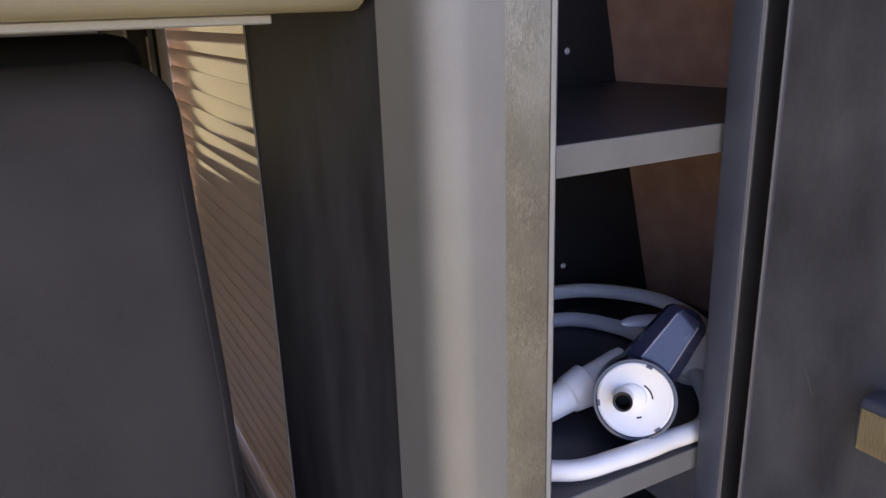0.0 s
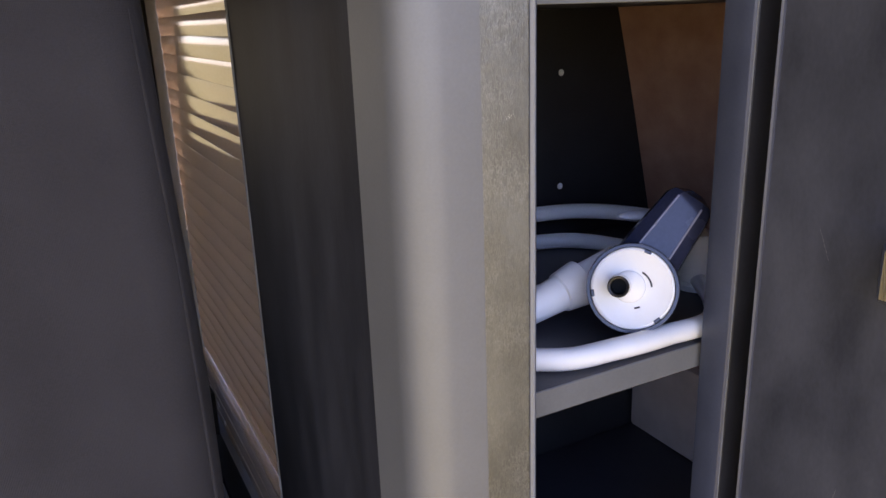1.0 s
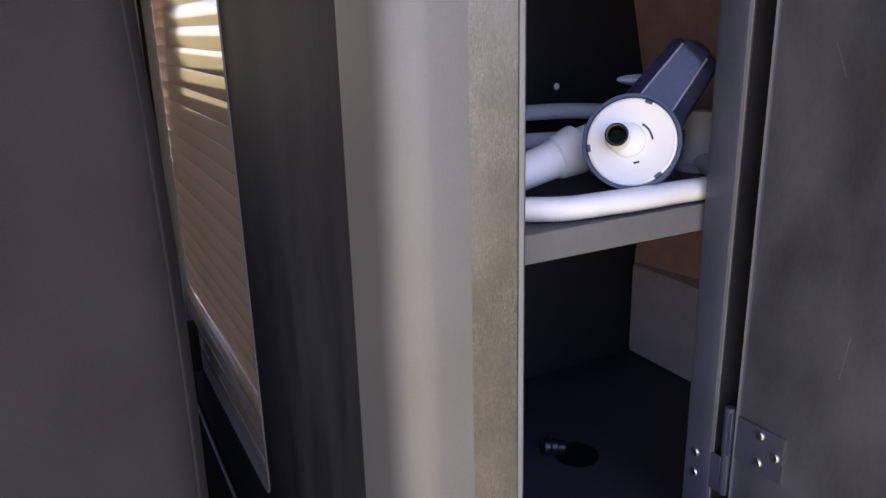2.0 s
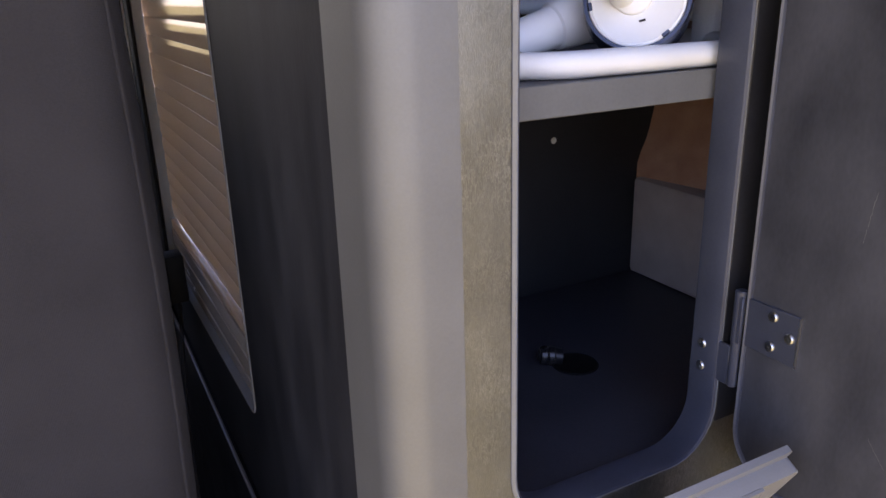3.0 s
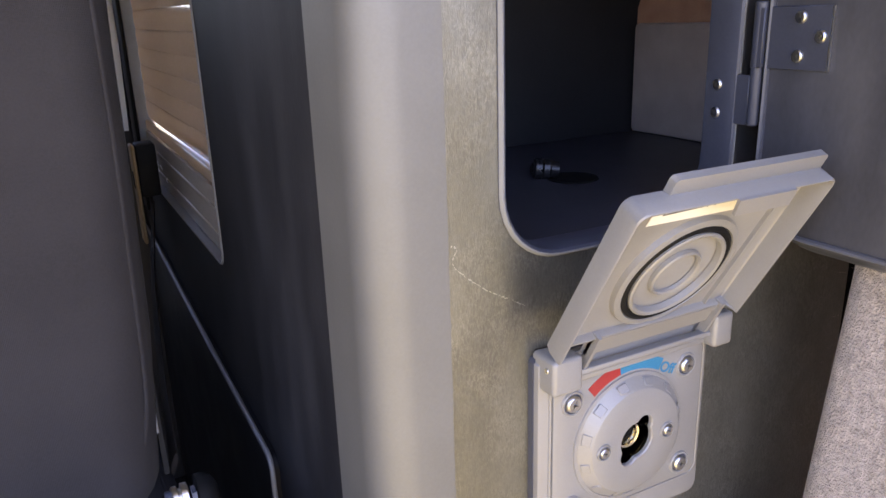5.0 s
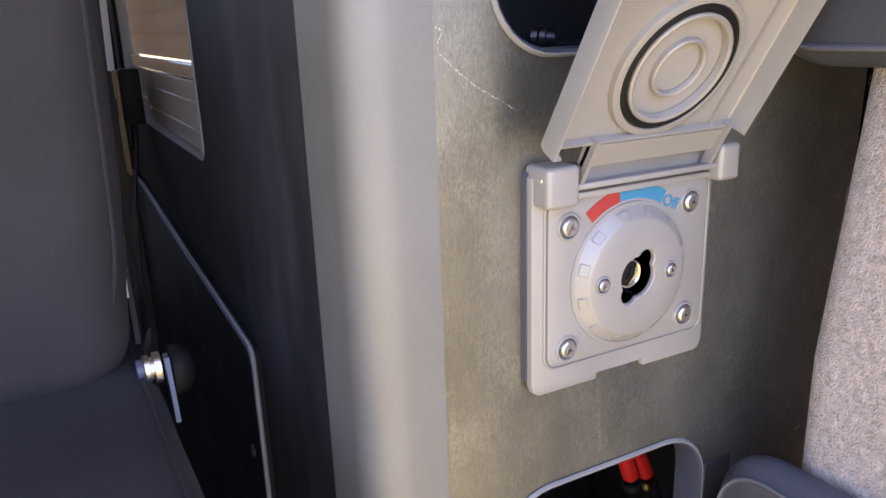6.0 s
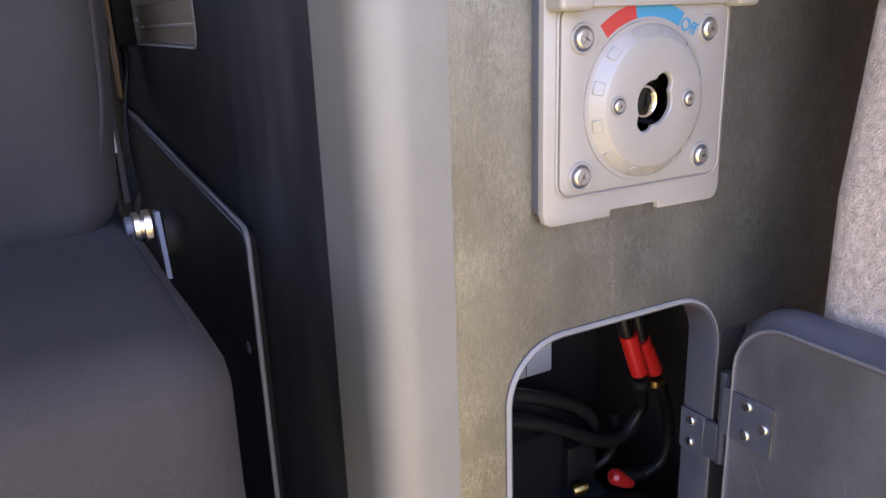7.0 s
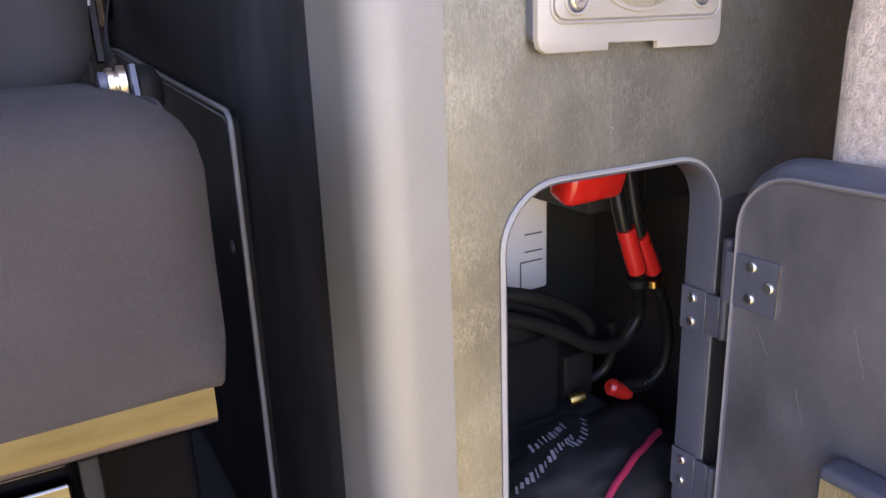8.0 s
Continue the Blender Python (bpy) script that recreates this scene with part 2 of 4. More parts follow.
def plate(bm, outer, holes, place, d0, d1):
    """A slab between depths d0 and d1 with an outline and holes; place(a, b, d) gives the point."""
    start = set(bm.verts)
    edges = []
    for loop in (outer, *holes):
        vs = [bm.verts.new(place(a, b, d0)) for a, b in loop]
        edges += [bm.edges.new((vs[i], vs[(i + 1) % len(vs)])) for i in range(len(vs))]
    faces = [g for g in bmesh.ops.triangle_fill(bm, use_beauty=True, use_dissolve=False, edges=edges)["geom"] if isinstance(g, bmesh.types.BMFace)]
    r = bmesh.ops.extrude_face_region(bm, geom=faces, use_keep_orig=True)
    nv = [g for g in r["geom"] if isinstance(g, bmesh.types.BMVert)]
    shift = Vector(place(0, 0, d1)) - Vector(place(0, 0, d0))
    bmesh.ops.translate(bm, verts=nv, vec=shift)
    return [v for v in bm.verts if v not in start]


def ring_sweep(bm, loop, prof, place):
    """Sweeps a closed profile of (outward offset, depth) round a closed loop."""
    n = len(loop)
    rows = []
    for i in range(n):
        ax, ay = loop[i - 1]
        bx, by = loop[(i + 1) % n]
        t = Vector((bx - ax, by - ay)).normalized()
        nx, ny = t.y, -t.x
        rows.append([bm.verts.new(place(loop[i][0] + nx * o, loop[i][1] + ny * o, d)) for o, d in prof])
    k = len(prof)
    for i in range(n):
        for j in range(k):
            bm.faces.new((rows[i][j], rows[(i + 1) % n][j], rows[(i + 1) % n][(j + 1) % k], rows[i][(j + 1) % k]))


def prism(bm, outline, place, d0, d1):
    a = [bm.verts.new(place(x, y, d0)) for x, y in outline]
    b = [bm.verts.new(place(x, y, d1)) for x, y in outline]
    n = len(a)
    for i in range(n):
        bm.faces.new((a[i], a[(i + 1) % n], b[(i + 1) % n], b[i]))
    bm.faces.new(a)
    bm.faces.new(list(reversed(b)))


def lathe(bm, prof, m, seg=32):
    rows = []
    for r, h in prof:
        if r < 1e-7:
            rows.append([bm.verts.new(m @ Vector((0, 0, h)))])
        else:
            rows.append([bm.verts.new(m @ Vector((r * math.cos(2 * math.pi * i / seg), r * math.sin(2 * math.pi * i / seg), h))) for i in range(seg)])
    for a, b in zip(rows, rows[1:]):
        for i in range(seg):
            j = (i + 1) % seg
            if len(a) == 1 and len(b) > 1:
                bm.faces.new((a[0], b[i], b[j]))
            elif len(b) == 1 and len(a) > 1:
                bm.faces.new((a[i], a[j], b[0]))
            elif len(a) > 1:
                bm.faces.new((a[i], a[j], b[j], b[i]))


def curve_through(pts, n=8):
    """Catmull-Rom points through a few knots."""
    p = [Vector(q) for q in pts]
    p = [2 * p[0] - p[1]] + p + [2 * p[-1] - p[-2]]
    out = []
    for i in range(1, len(p) - 2):
        for k in range(n):
            t = k / n
            out.append(0.5 * ((2 * p[i]) + (p[i + 1] - p[i - 1]) * t + (2 * p[i - 1] - 5 * p[i] + 4 * p[i + 1] - p[i + 2]) * t * t
                              + (3 * p[i] - p[i - 1] - 3 * p[i + 1] + p[i + 2]) * t ** 3))
    out.append(p[-2])
    return out


def tube(bm, pts, r, seg=12, flat=1.0, ribs=0.0, braid=0.0):
    """A tube along points; flat squeezes it sideways, ribs makes every second ring thinner."""
    pts = [Vector(q) for q in pts]
    side = None
    rows = []
    for i, q in enumerate(pts):
        t = (pts[min(i + 1, len(pts) - 1)] - pts[max(i - 1, 0)]).normalized()
        if side is None:
            side = t.cross(Vector((0, 0, 1)))
            if side.length < 0.1:
                side = t.cross(Vector((1, 0, 0)))
        side = (side - t * side.dot(t)).normalized()
        up = t.cross(side)
        rr = r * (1 - ribs * (i % 2))
        rk = [rr * (1 + braid * (0.5 - (i + k) % 2)) for k in range(seg)]
        rows.append([bm.verts.new(q + side * (rk[k] * math.cos(2 * math.pi * k / seg)) + up * (rk[k] * flat * math.sin(2 * math.pi * k / seg))) for k in range(seg)])
    for a, b in zip(rows, rows[1:]):
        for k in range(seg):
            bm.faces.new((a[k], a[(k + 1) % seg], b[(k + 1) % seg], b[k]))
    bm.faces.new(rows[0])
    bm.faces.new(list(reversed(rows[-1])))


def facing(p, normal, roll=0):
    """A pose at p whose z axis looks along normal."""
    q = Vector(normal).to_track_quat("Z", "Y").to_matrix().to_4x4()
    return Matrix.Translation(p) @ q @ pose(0, 0, 0, 0, 0, roll)


def screw_mesh(name, r, h, mat):
    """A domed screw head with a cross recess, its z axis pointing out."""
    bm = bmesh.new()
    seg = 16
    rings = [(r, 0.0, False), (r * 0.98, h * 0.40, False), (r * 0.90, h * 0.75, False), (r * 0.76, h, False), (r * 0.70, h, True), (r * 0.56, h * 0.10, True)]
    rows = []
    for rad, z, star in rings:
        row = []
        for i in range(seg):
            k = rad if (not star or i % 4 == 0) else rad * 0.27
            t = 2 * math.pi * i / seg
            row.append(bm.verts.new((k * math.cos(t), k * math.sin(t), z)))
        rows.append(row)
    for a, b in zip(rows, rows[1:]):
        for i in range(seg):
            try:
                bm.faces.new((a[i], a[(i + 1) % seg], b[(i + 1) % seg], b[i]))
            except ValueError:
                pass
    bm.faces.new(rows[-1])
    return shared(name, bm, mat, 30)


XZ = lambda a, b, d: (a, d, b)
YZ = lambda a, b, d: (d, a, b)
XY = lambda a, b, d: (a, b, d)

# ---- the van: ground, shell and lining ----
bm = bmesh.new()
bmesh.ops.create_grid(bm, x_segments=2, y_segments=2, size=600, matrix=Matrix.Translation((0, 0, -0.5)))
structure("ground", bm, M_GROUND, "dry yellowish grass ground outside the van", "ground")
bm = bmesh.new()
SHELL = [(-1.5, -0.25), (0.75, -0.25), (0.75, 0.56), (0.262, 0.56), (0.262, 1.9), (-1.5, 1.9)]
plate(bm, [(x, max(y, 0.04)) for x, y in SHELL], [], XY, -0.04, 0.0)
structure("floor", bm, M_FLOOR, "dark grey vinyl van floor", "floor")
bm = bmesh.new()
plate(bm, SHELL, [], XY, 1.80, 1.84)
structure("ceiling", bm, M_LINING, "grey lined van ceiling", "ceiling")
# out of view; added overhead so that no direct sun reaches the locker
structure("tailgate", made_box((-1.5, 0.75), (-0.72, -0.26), (1.83, 1.87), 0.01, 2, Matrix.Rotation(radians(-6), 4, "X")), M_LINING, "unseen raised tailgate added to keep the sun off the locker", "tailgate")
structure("wall_side", made_box((0.2005, 0.24), (1.4005, 1.86), (0.0, 1.80)), M_SIDE, "dark van side wall", "wall")
# out of view; added to stop sun leaking in behind the pillar
structure("wall_outer", made_box((0.74, 0.77), (0.04, 0.56), (0.0, 1.80)), M_LINING, "unseen van side skin added to keep the sun out", "wall")
# out of view; dark, to cut the light on the post's left side
structure("wall_left", made_box((-1.5, -1.46), (0.04, 1.9), (0.0, 1.80)), M_DOOR, "unseen dark wall opposite the locker that keeps light off the post", "wall")
bm = bmesh.new()
plate(bm, [(-1.46, 0), (0.262, 0), (0.262, 1.8), (-1.46, 1.8)], [rrect(-0.50, 0.77, 0.15, 1.05, 0.05)], XZ, 1.86, 1.90)
structure("wall_front", bm, M_LINING, "grey lined van wall with a wide window opening", "wall")


def wall_x(z):
    """How far out the leaning van side wall stands at each height."""
    ks = ((0.0, 0.593), (0.60, 0.582), (0.690, 0.583), (0.712, 0.594), (0.75, 0.603), (0.80, 0.596), (0.94, 0.563), (1.03, 0.540), (1.10, 0.525), (1.80, 0.395))
    for (a, xa), (b, xb) in zip(ks, ks[1:]):
        if z <= b:
            return xa + (xb - xa) * (z - a) / (b - a)
    return ks[-1][1]


bm = bmesh.new()
zs, ys = [i * 0.01125 for i in range(161)], [0.286, 0.35, 0.41, 0.47, 0.56]
rows = [[bm.verts.new((wall_x(z) + (0.53 - y) * 0.17, y, z)) for y in ys] for z in zs]
back = [[bm.verts.new((0.73, y, z)) for y in ys] for z in zs]
for g in (rows, back):
    for i in range(len(zs) - 1):
        for j in range(len(ys) - 1):
            bm.faces.new((g[i][j], g[i + 1][j], g[i + 1][j + 1], g[i][j + 1]))
for j in (0, len(ys) - 1):
    for i in range(len(zs) - 1):
        bm.faces.new((rows[i][j], rows[i + 1][j], back[i + 1][j], back[i][j]))
structure("wall_right", bm, M_BROWN, "leaning van side wall lined in brown carpet", "wall")

# felt-lined pillar beside the doors, leaning outwards as it rises
bm = bmesh.new()
outline = rrect(0.0, -0.24, 0.20, 0.215, 0.020, 6)
levels = [i * 0.06 for i in range(31)]
rows = []
for z in levels:
    sh = 0.4175 + max(0.0, z - 0.42) * 0.12
    row = []
    for x, y in outline:
        w = noise.noise((x * 30, y * 30, z * 30)) * 0.0025
        row.append(bm.verts.new((x + sh + w, y + w, z)))
    rows.append(row)
n = len(outline)
for a, b in zip(rows, rows[1:]):
    for i in range(n):
        bm.faces.new((a[i], a[(i + 1) % n], b[(i + 1) % n], b[i]))
bm.faces.new(rows[0])
bm.faces.new(list(reversed(rows[-1])))
structure("wall_pillar", bm, M_FELT, "van pillar covered in beige-grey wool felt", "wall", 60)

bm = bmesh.new()
random.seed(3)
for i in range(420):
    z = random.uniform(0.2, 0.75)
    sh = 0.4175 + max(0.0, z - 0.42) * 0.12
    if i % 3:
        p = Vector((sh + random.uniform(0.0, 0.004), random.uniform(0.10, 0.200), z))
        d = Vector((-random.uniform(0.2, 1), random.uniform(-0.5, 0.6), random.uniform(-1, 1))).normalized()
    else:
        p = Vector((sh + random.uniform(0.003, 0.02), random.uniform(0.205, 0.2155), z))
        d = Vector((random.uniform(-0.8, 0.1), random.uniform(0.1, 0.9), random.uniform(-1, 1))).normalized()
    ln = random.choice((0.002, 0.003, 0.004, 0.006))
    bend = Vector((random.uniform(-1, 1), random.uniform(-1, 1), random.uniform(-1, 1))) * ln * 0.5
    tube(bm, [p, p + d * ln * 0.5 + bend * 0.3, p + d * ln + bend], 0.00005, 3)
me = bpy.data.meshes.new("felt_fibres")
finish(bm, me, M_FELT)
tagged(new("felt_fibres", me), "loose wool fibres standing off the felt pillar", "fibres", kind="stuff")

# ---- locker cabinet ----
cabinet = thing("locker_cabinet", (0.41, 0.40, 0.0), "tall grey laminate locker cabinet with two open doors", "cabinet")
UP = rrect(0.263, 0.5803, 0.4035, 1.40, 0.031)
LOW = rrect(0.2638, 0.05, 0.4055, 0.3592, 0.031)
grow = lambda loop, c, k: [(c[0] + (a - c[0]) * k, c[1] + (b - c[1]) * k) for a, b in loop]
bm = bmesh.new()
plate(bm, [(0.2348, 0.001), (0.520, 0.001), (0.520, 1.79), (0.2348, 1.79)], [rrect(0.2625, 0.5798, 0.4040, 1.4005, 0.031), rrect(0.2633, 0.0495, 0.406, 0.3597, 0.031)], XZ, 0.263, 0.281)
part("front_panel", bm, M_PANEL, cabinet, "weathered grey-brown grained laminate front")
# black strip in place of the shade where the front nears the pillar
part("panel_shade", made_box((0.5202, 0.64), (0.2640, 0.2810), (0.001, 1.79), 0.0004, 1), M_BASE, cabinet, "black strip put in for the shade beside the pillar")
WIN = rrect(0.581, 0.497, 1.023, 1.30, 0.014)
bm = bmesh.new()
plate(bm, [(0.3185, 0.001), (1.4, 0.001), (1.4, 1.79), (0.3185, 1.79)], [WIN], YZ, 0.2, 0.218)
part("side_panel", bm, M_SIDE, cabinet, "side in the front's laminate, coloured darker for its dark reflection")
bm = bmesh.new()
prof = [(0.2345, 0.2622), (0.2255, 0.2622)]
for i in range(15):
    f = radians(90 * i / 14)
    prof.append((0.2165 - 0.0205 * math.sin(f), 0.2827 - 0.0205 * math.cos(f)))
prof.append((0.1960, 0.3175))
prof += [(0.1995, 0.3180), (0.214, 0.3180), (0.214, 0.282), (0.2345, 0.282)]
prism(bm, prof, XY, 0.001, 1.79)
part("corner_post", bm, M_POST, cabinet, "satin grey rounded corner profile")
part("back_panel", made_box((0.22, 0.535), (0.532, 0.55), (0.001, 1.79)), M_BLACK, cabinet, "black back panel")
part("back_panel", made_box((0.535, 0.72), (0.533, 0.551), (0.001, 1.79)), M_BLACK, cabinet, "black back panel")
part("inner_floor", made_box((0.22, 0.598), (0.282, 0.531), (0.558, 0.576), 0.001, 1), M_SHELF, cabinet, "black compartment floor")
part("bottom_board", made_box((0.22, 0.598), (0.282, 0.531), (0.022, 0.040), 0.001, 1), M_SHELF, cabinet)
part("inner_side", made_box((0.2185, 0.226), (0.282, 0.531), (0.04, 1.78), 0.0005, 1), M_BLACK, cabinet)
part("wall_box", made_box((0.5765, 0.62), (0.30, 0.531), (0.5762, 0.6735), 0.004, 2), M_BEIGE, cabinet, "beige carpeted ledge")
for z, xr, th in ((1.0145, 0.56, 0.0175), (0.7912, 0.60, 0.0158)):
    s = part("shelf", made_box((0.2265, xr), (0.2865, 0.531), (z, z + th), 0.0006, 1), M_SHELF, cabinet, "black shelf board")
    part("edging", made_box((0.2265, xr), (0.2853, 0.2868), (z - 0.0002, z + th + 0.0002), 0.0005, 1), M_SHELF_EDGE, s, "grey front edging")

TRIM = [(0.0024, -0.0004), (0.0016, -0.0018), (0.0004, -0.0020), (-0.0008, -0.0012), (-0.0015, 0.001), (-0.0017, 0.006), (-0.0015, 0.015), (-0.0006, 0.0185), (0.0004, 0.0192), (0.0024, 0.0192)]
for loop in (UP, LOW):
    bm = bmesh.new()
    ring_sweep(bm, loop, [(o, 0.263 + d) for o, d in TRIM], XZ)
    t = part("opening_frame", bm, M_TRIM, cabinet, "slate plastic edging round the opening")
    bm = bmesh.new()
    ring_sweep(bm, loop, [(0.0025, 0.2621), (0.0014, 0.2606), (0.0006, 0.2606), (0.0006, 0.262)], XZ)
    part("lip", bm, M_EDGE, t, "pale lip")

# black strips added to darken the panel between the openings and the doors
part("dark_strip", made_box((0.4062, 0.4300), (0.2612, 0.2629), (0.600, 1.385), 0.0006, 1), M_BLACK, cabinet, "black strip added to darken the panel behind the hinges")
part("dark_strip", made_box((0.4082, 0.4300), (0.2612, 0.2629), (0.07, 0.335), 0.0006, 1), M_BLACK, cabinet, "black strip added to darken the panel behind the hinges")
M_SCRATCH = material("pale_scuff", (0.46, 0.445, 0.38), (0.64, 0.62, 0.54), 0.6, 0.2, 300, 2500, 0.3)
random.seed(11)
SCUFFS = (((0.3244, 0.4140), (0.3262, 0.3900), 0.00035, 16), ((0.3262, 0.3900), (0.3278, 0.3710), 0.0004, 12), 
          ((0.3000, 0.3720), (0.3120, 0.3800), 0.0003, 4), ((0.2480, 0.9660), (0.2530, 0.9655), 0.0005, 3), ((0.2440, 0.8700), (0.2620, 0.8740), 0.0003, 5))
for (xa, za), (xb, zb), w, n in SCUFFS:
    bm = bmesh.new()
    for i in range(n * 5):
        f = random.random()
        x, z = xa + (xb - xa) * f + random.gauss(0, 1) * w * 1.2, za + (zb - za) * f + random.gauss(0, 1) * w * 1.2
        r = w * random.uniform(0.15, 0.75)
        k = random.randint(4, 6)
        vs = []
        for j in range(k):
            t = 2 * math.pi * j / k
            q = r * random.uniform(0.5, 1.2)
            vs.append(bm.verts.new((x + q * 0.7 * math.cos(t), 0.26292 - 0.00001 * i, z + q * 1.6 * math.sin(t))))
        bm.faces.new(vs)
    part("scuff", bm, M_SCRATCH, cabinet, "pale scuff in the laminate")
SCAR = curve_through([(0.2359, 0.2629, 0.5923), (0.2390, 0.2629, 0.5905), (0.2366, 0.2629, 0.5844), (0.2423, 0.2629, 0.5777), (0.2544, 0.2629, 0.5679), (0.2677, 0.2629, 0.5604), (0.2749, 0.2629, 0.5562)], 14)
bm = bmesh.new()
for i in range(len(SCAR) - 1):
    if random.random() < 0.25:
        continue
    fade = 1.0 - 0.6 * i / len(SCAR)
    w0, w1 = (random.uniform(0.00015, 0.0006) * fade for k in range(2))
    o = random.uniform(-0.0003, 0.0003)
    a, b = SCAR[i], SCAR[i + 1]
    y = 0.26288 - 0.000004 * (i % 3)
    bm.faces.new([bm.verts.new(q) for q in ((a.x, y, a.z - w0 + o), (b.x, y, b.z - w1 + o), (b.x, y, b.z + w1 + o), (a.x, y, a.z + w0 + o))])
part("scuff", bm, M_SCRATCH, cabinet, "long pale scratch in the laminate")
# kick plate on the side panel, with a pale edge
KICK = [(0.4700, 0.012)] + [(0.4820 - 0.012 * math.cos(radians(a)), 0.3715 + 0.012 * math.sin(radians(a))) for a in range(0, 91, 15)] + [(0.70, 0.3955), (0.98, 0.413), (1.38, 0.42), (1.38, 0.012)]
bm = bmesh.new()
plate(bm, KICK, [], YZ, 0.1945, 0.1998)
k = part("kick_plate", bm, M_KICK, cabinet, "black plate screwed to the side")
bm = bmesh.new()
tube(bm, [(0.1945, y, z) for y, z in KICK[:-1]], 0.0018, 8)
part("edge_bead", bm, M_EDGE, k, "pale edge bead")
bm = bmesh.new()
tube(bm, [(0.1942, y + 0.0055, z - 0.0050) for y, z in KICK[:-1]], 0.0007, 6)
part("edge_bead", bm, M_TRIM, k)
bm = bmesh.new()
lathe(bm, [(0, 0.002), (0.003, 0.0018), (0.0045, 0.0008), (0.005, 0)], facing((0.1945, 0.505, 0.285), (-1, 0, 0)), 16)
part("screw_cap", bm, M_TRIM, k)

RIVET = bmesh.new()
lathe(RIVET, [(0, 0.0018), (0.0020, 0.0014), (0.0031, 0.0)], Matrix.Identity(4), 12)
RIVET = shared("rivet", RIVET, M_WHITE)
for x, z in ((0.479, 0.960), (0.479, 0.856), (0.481, 0.720), (0.479, 1.063)):
    piece("rivet", RIVET, cabinet, facing((x, 0.5319, z), (0, -1, 0)))

SCREW_S = screw_mesh("screw", 0.0030, 0.0016, M_STEEL)
SCREW_M = screw_mesh("screw", 0.0046, 0.0022, M_STEEL)


def hinge(door, zc, xd, yd, way):
    """A dark butt hinge: a leaf on the door face, a barrel, and a leaf on the frame, with its screws."""
    part("hinge_leaf", made_box((xd - 0.0012, xd - 0.0001), (yd - 0.0325, yd), (zc - 0.0145, zc + 0.0145), 0.0004, 1), M_TRIM, door)
    part("leaf_edge", made_box((xd - 0.0015, xd - 0.0003), (yd - 0.0331, yd - 0.0326), (zc - 0.0143, zc + 0.0143)), M_STEEL, door, "bright steel hinge edge")
    bm = bmesh.new()
    lathe(bm, [(0, 0.026), (0.0028, 0.026), (0.0034, 0.0253), (0.0034, -0.005), (0.0030, -0.0054), (0.0030, -0.033), (0.0022, -0.034), (0, -0.034)], Matrix.Translation((0.4052, 0.2515, zc - way * 0.009)) @ Matrix.Diagonal((1, 1, way, 1)), 16)
    box(bm, (0.4022, 0.4036), (0.2475, 0.2530), (zc - 0.014, zc + 0.014), 0.0003, 1)
    part("barrel", bm, M_TRIM, door)
    bm = bmesh.new()
    box(bm, (0.4022, 0.4032), (0.2628, 0.2812), (zc - way * 0.0445, zc - way * 0.0172), 0.0004, 1)
    box(bm, (0.4030, 0.4052), (0.2535, 0.2632), (zc - way * 0.0430, zc - way * 0.0180), 0.0006, 1)
    part("frame_leaf", bm, M_TRIM, door)
    for dy, dz in ((-0.0170, 0.0095), (-0.0280, 0.0010), (-0.0170, -0.0080)):
        piece("screw", SCREW_S, door, facing((xd - 0.0011, yd + dy, zc + dz), (-1, 0, 0), 20))
    for dz in (-0.0235, -0.0380):
        piece("screw", SCREW_S, door, facing((0.4022, 0.2725, zc + way * dz), (-1, 0, 0), 35))


def locker_door(x0, y0, z0, z1, hinges, latch_z, label, hinge_shift=-0.0005):
    """A door swung square out on its hinges, its inner face towards -x."""
    w = 0.152
    loop = rrect(y0 - w, z0, y0, z1, 0.030)
    bm = bmesh.new()
    plate(bm, loop, [], YZ, x0, x0 + 0.016)
    door = part("door", bm, M_DOOR, cabinet, label)
    bm = bmesh.new()
    ring_sweep(bm, loop, [(-0.0022, x0 - 0.0007), (-0.0006, x0 - 0.0013), (0.0006, x0 - 0.0006), (0.0014, x0 + 0.002), (0.0048, x0 + 0.006), (0.0078, x0 + 0.011), (0.0085, x0 + 0.015), (0.0070, x0 + 0.0185), (0.003, x0 + 0.0195), (-0.0022, x0 + 0.0185)], YZ)
    part("edge_band", bm, M_TRIM, door, "rounded slate plastic edge")
    bm = bmesh.new()
    ring_sweep(bm, loop, [(-0.0012, x0 - 0.0011), (-0.0002, x0 - 0.0017), (0.0007, x0 - 0.0010)], YZ)
    part("lip", bm, M_LIP, door, "paler lip")
    for zc, way in hinges:
        hinge(door, zc, x0, y0 + hinge_shift, way)
    latch = bmesh.new()
    box(latch, (x0 - 0.018, x0 - 0.0002), (0.118, 0.1690), (latch_z - 0.0155, latch_z + 0.0155), 0.0035, 3)
    part("latch", latch, M_TRIM, door, "dark latch housing")
    bm = bmesh.new()
    ribs = [(0.122, x0 - 0.0175)]
    for i in range(31):
        y = 0.1226 + i * 0.0014
        ribs += [(y, x0 - 0.0190), (y + 0.0003, x0 - 0.0196), (y + 0.0008, x0 - 0.0196), (y + 0.0011, x0 - 0.0190)]
    ribs.append((0.1662, x0 - 0.0175))
    prism(bm, ribs, lambda y, x, z: (x, y, z), latch_z - 0.0125, latch_z + 0.0105)
    part("strike_plate", bm, M_RIBBED, door, "ribbed warm metal plate")
    return door


M_MARK = material("rubbed_door_mark", (0.12, 0.118, 0.118), (0.19, 0.186, 0.184), 0.6, 0.0, 300, 2500, 0.2)


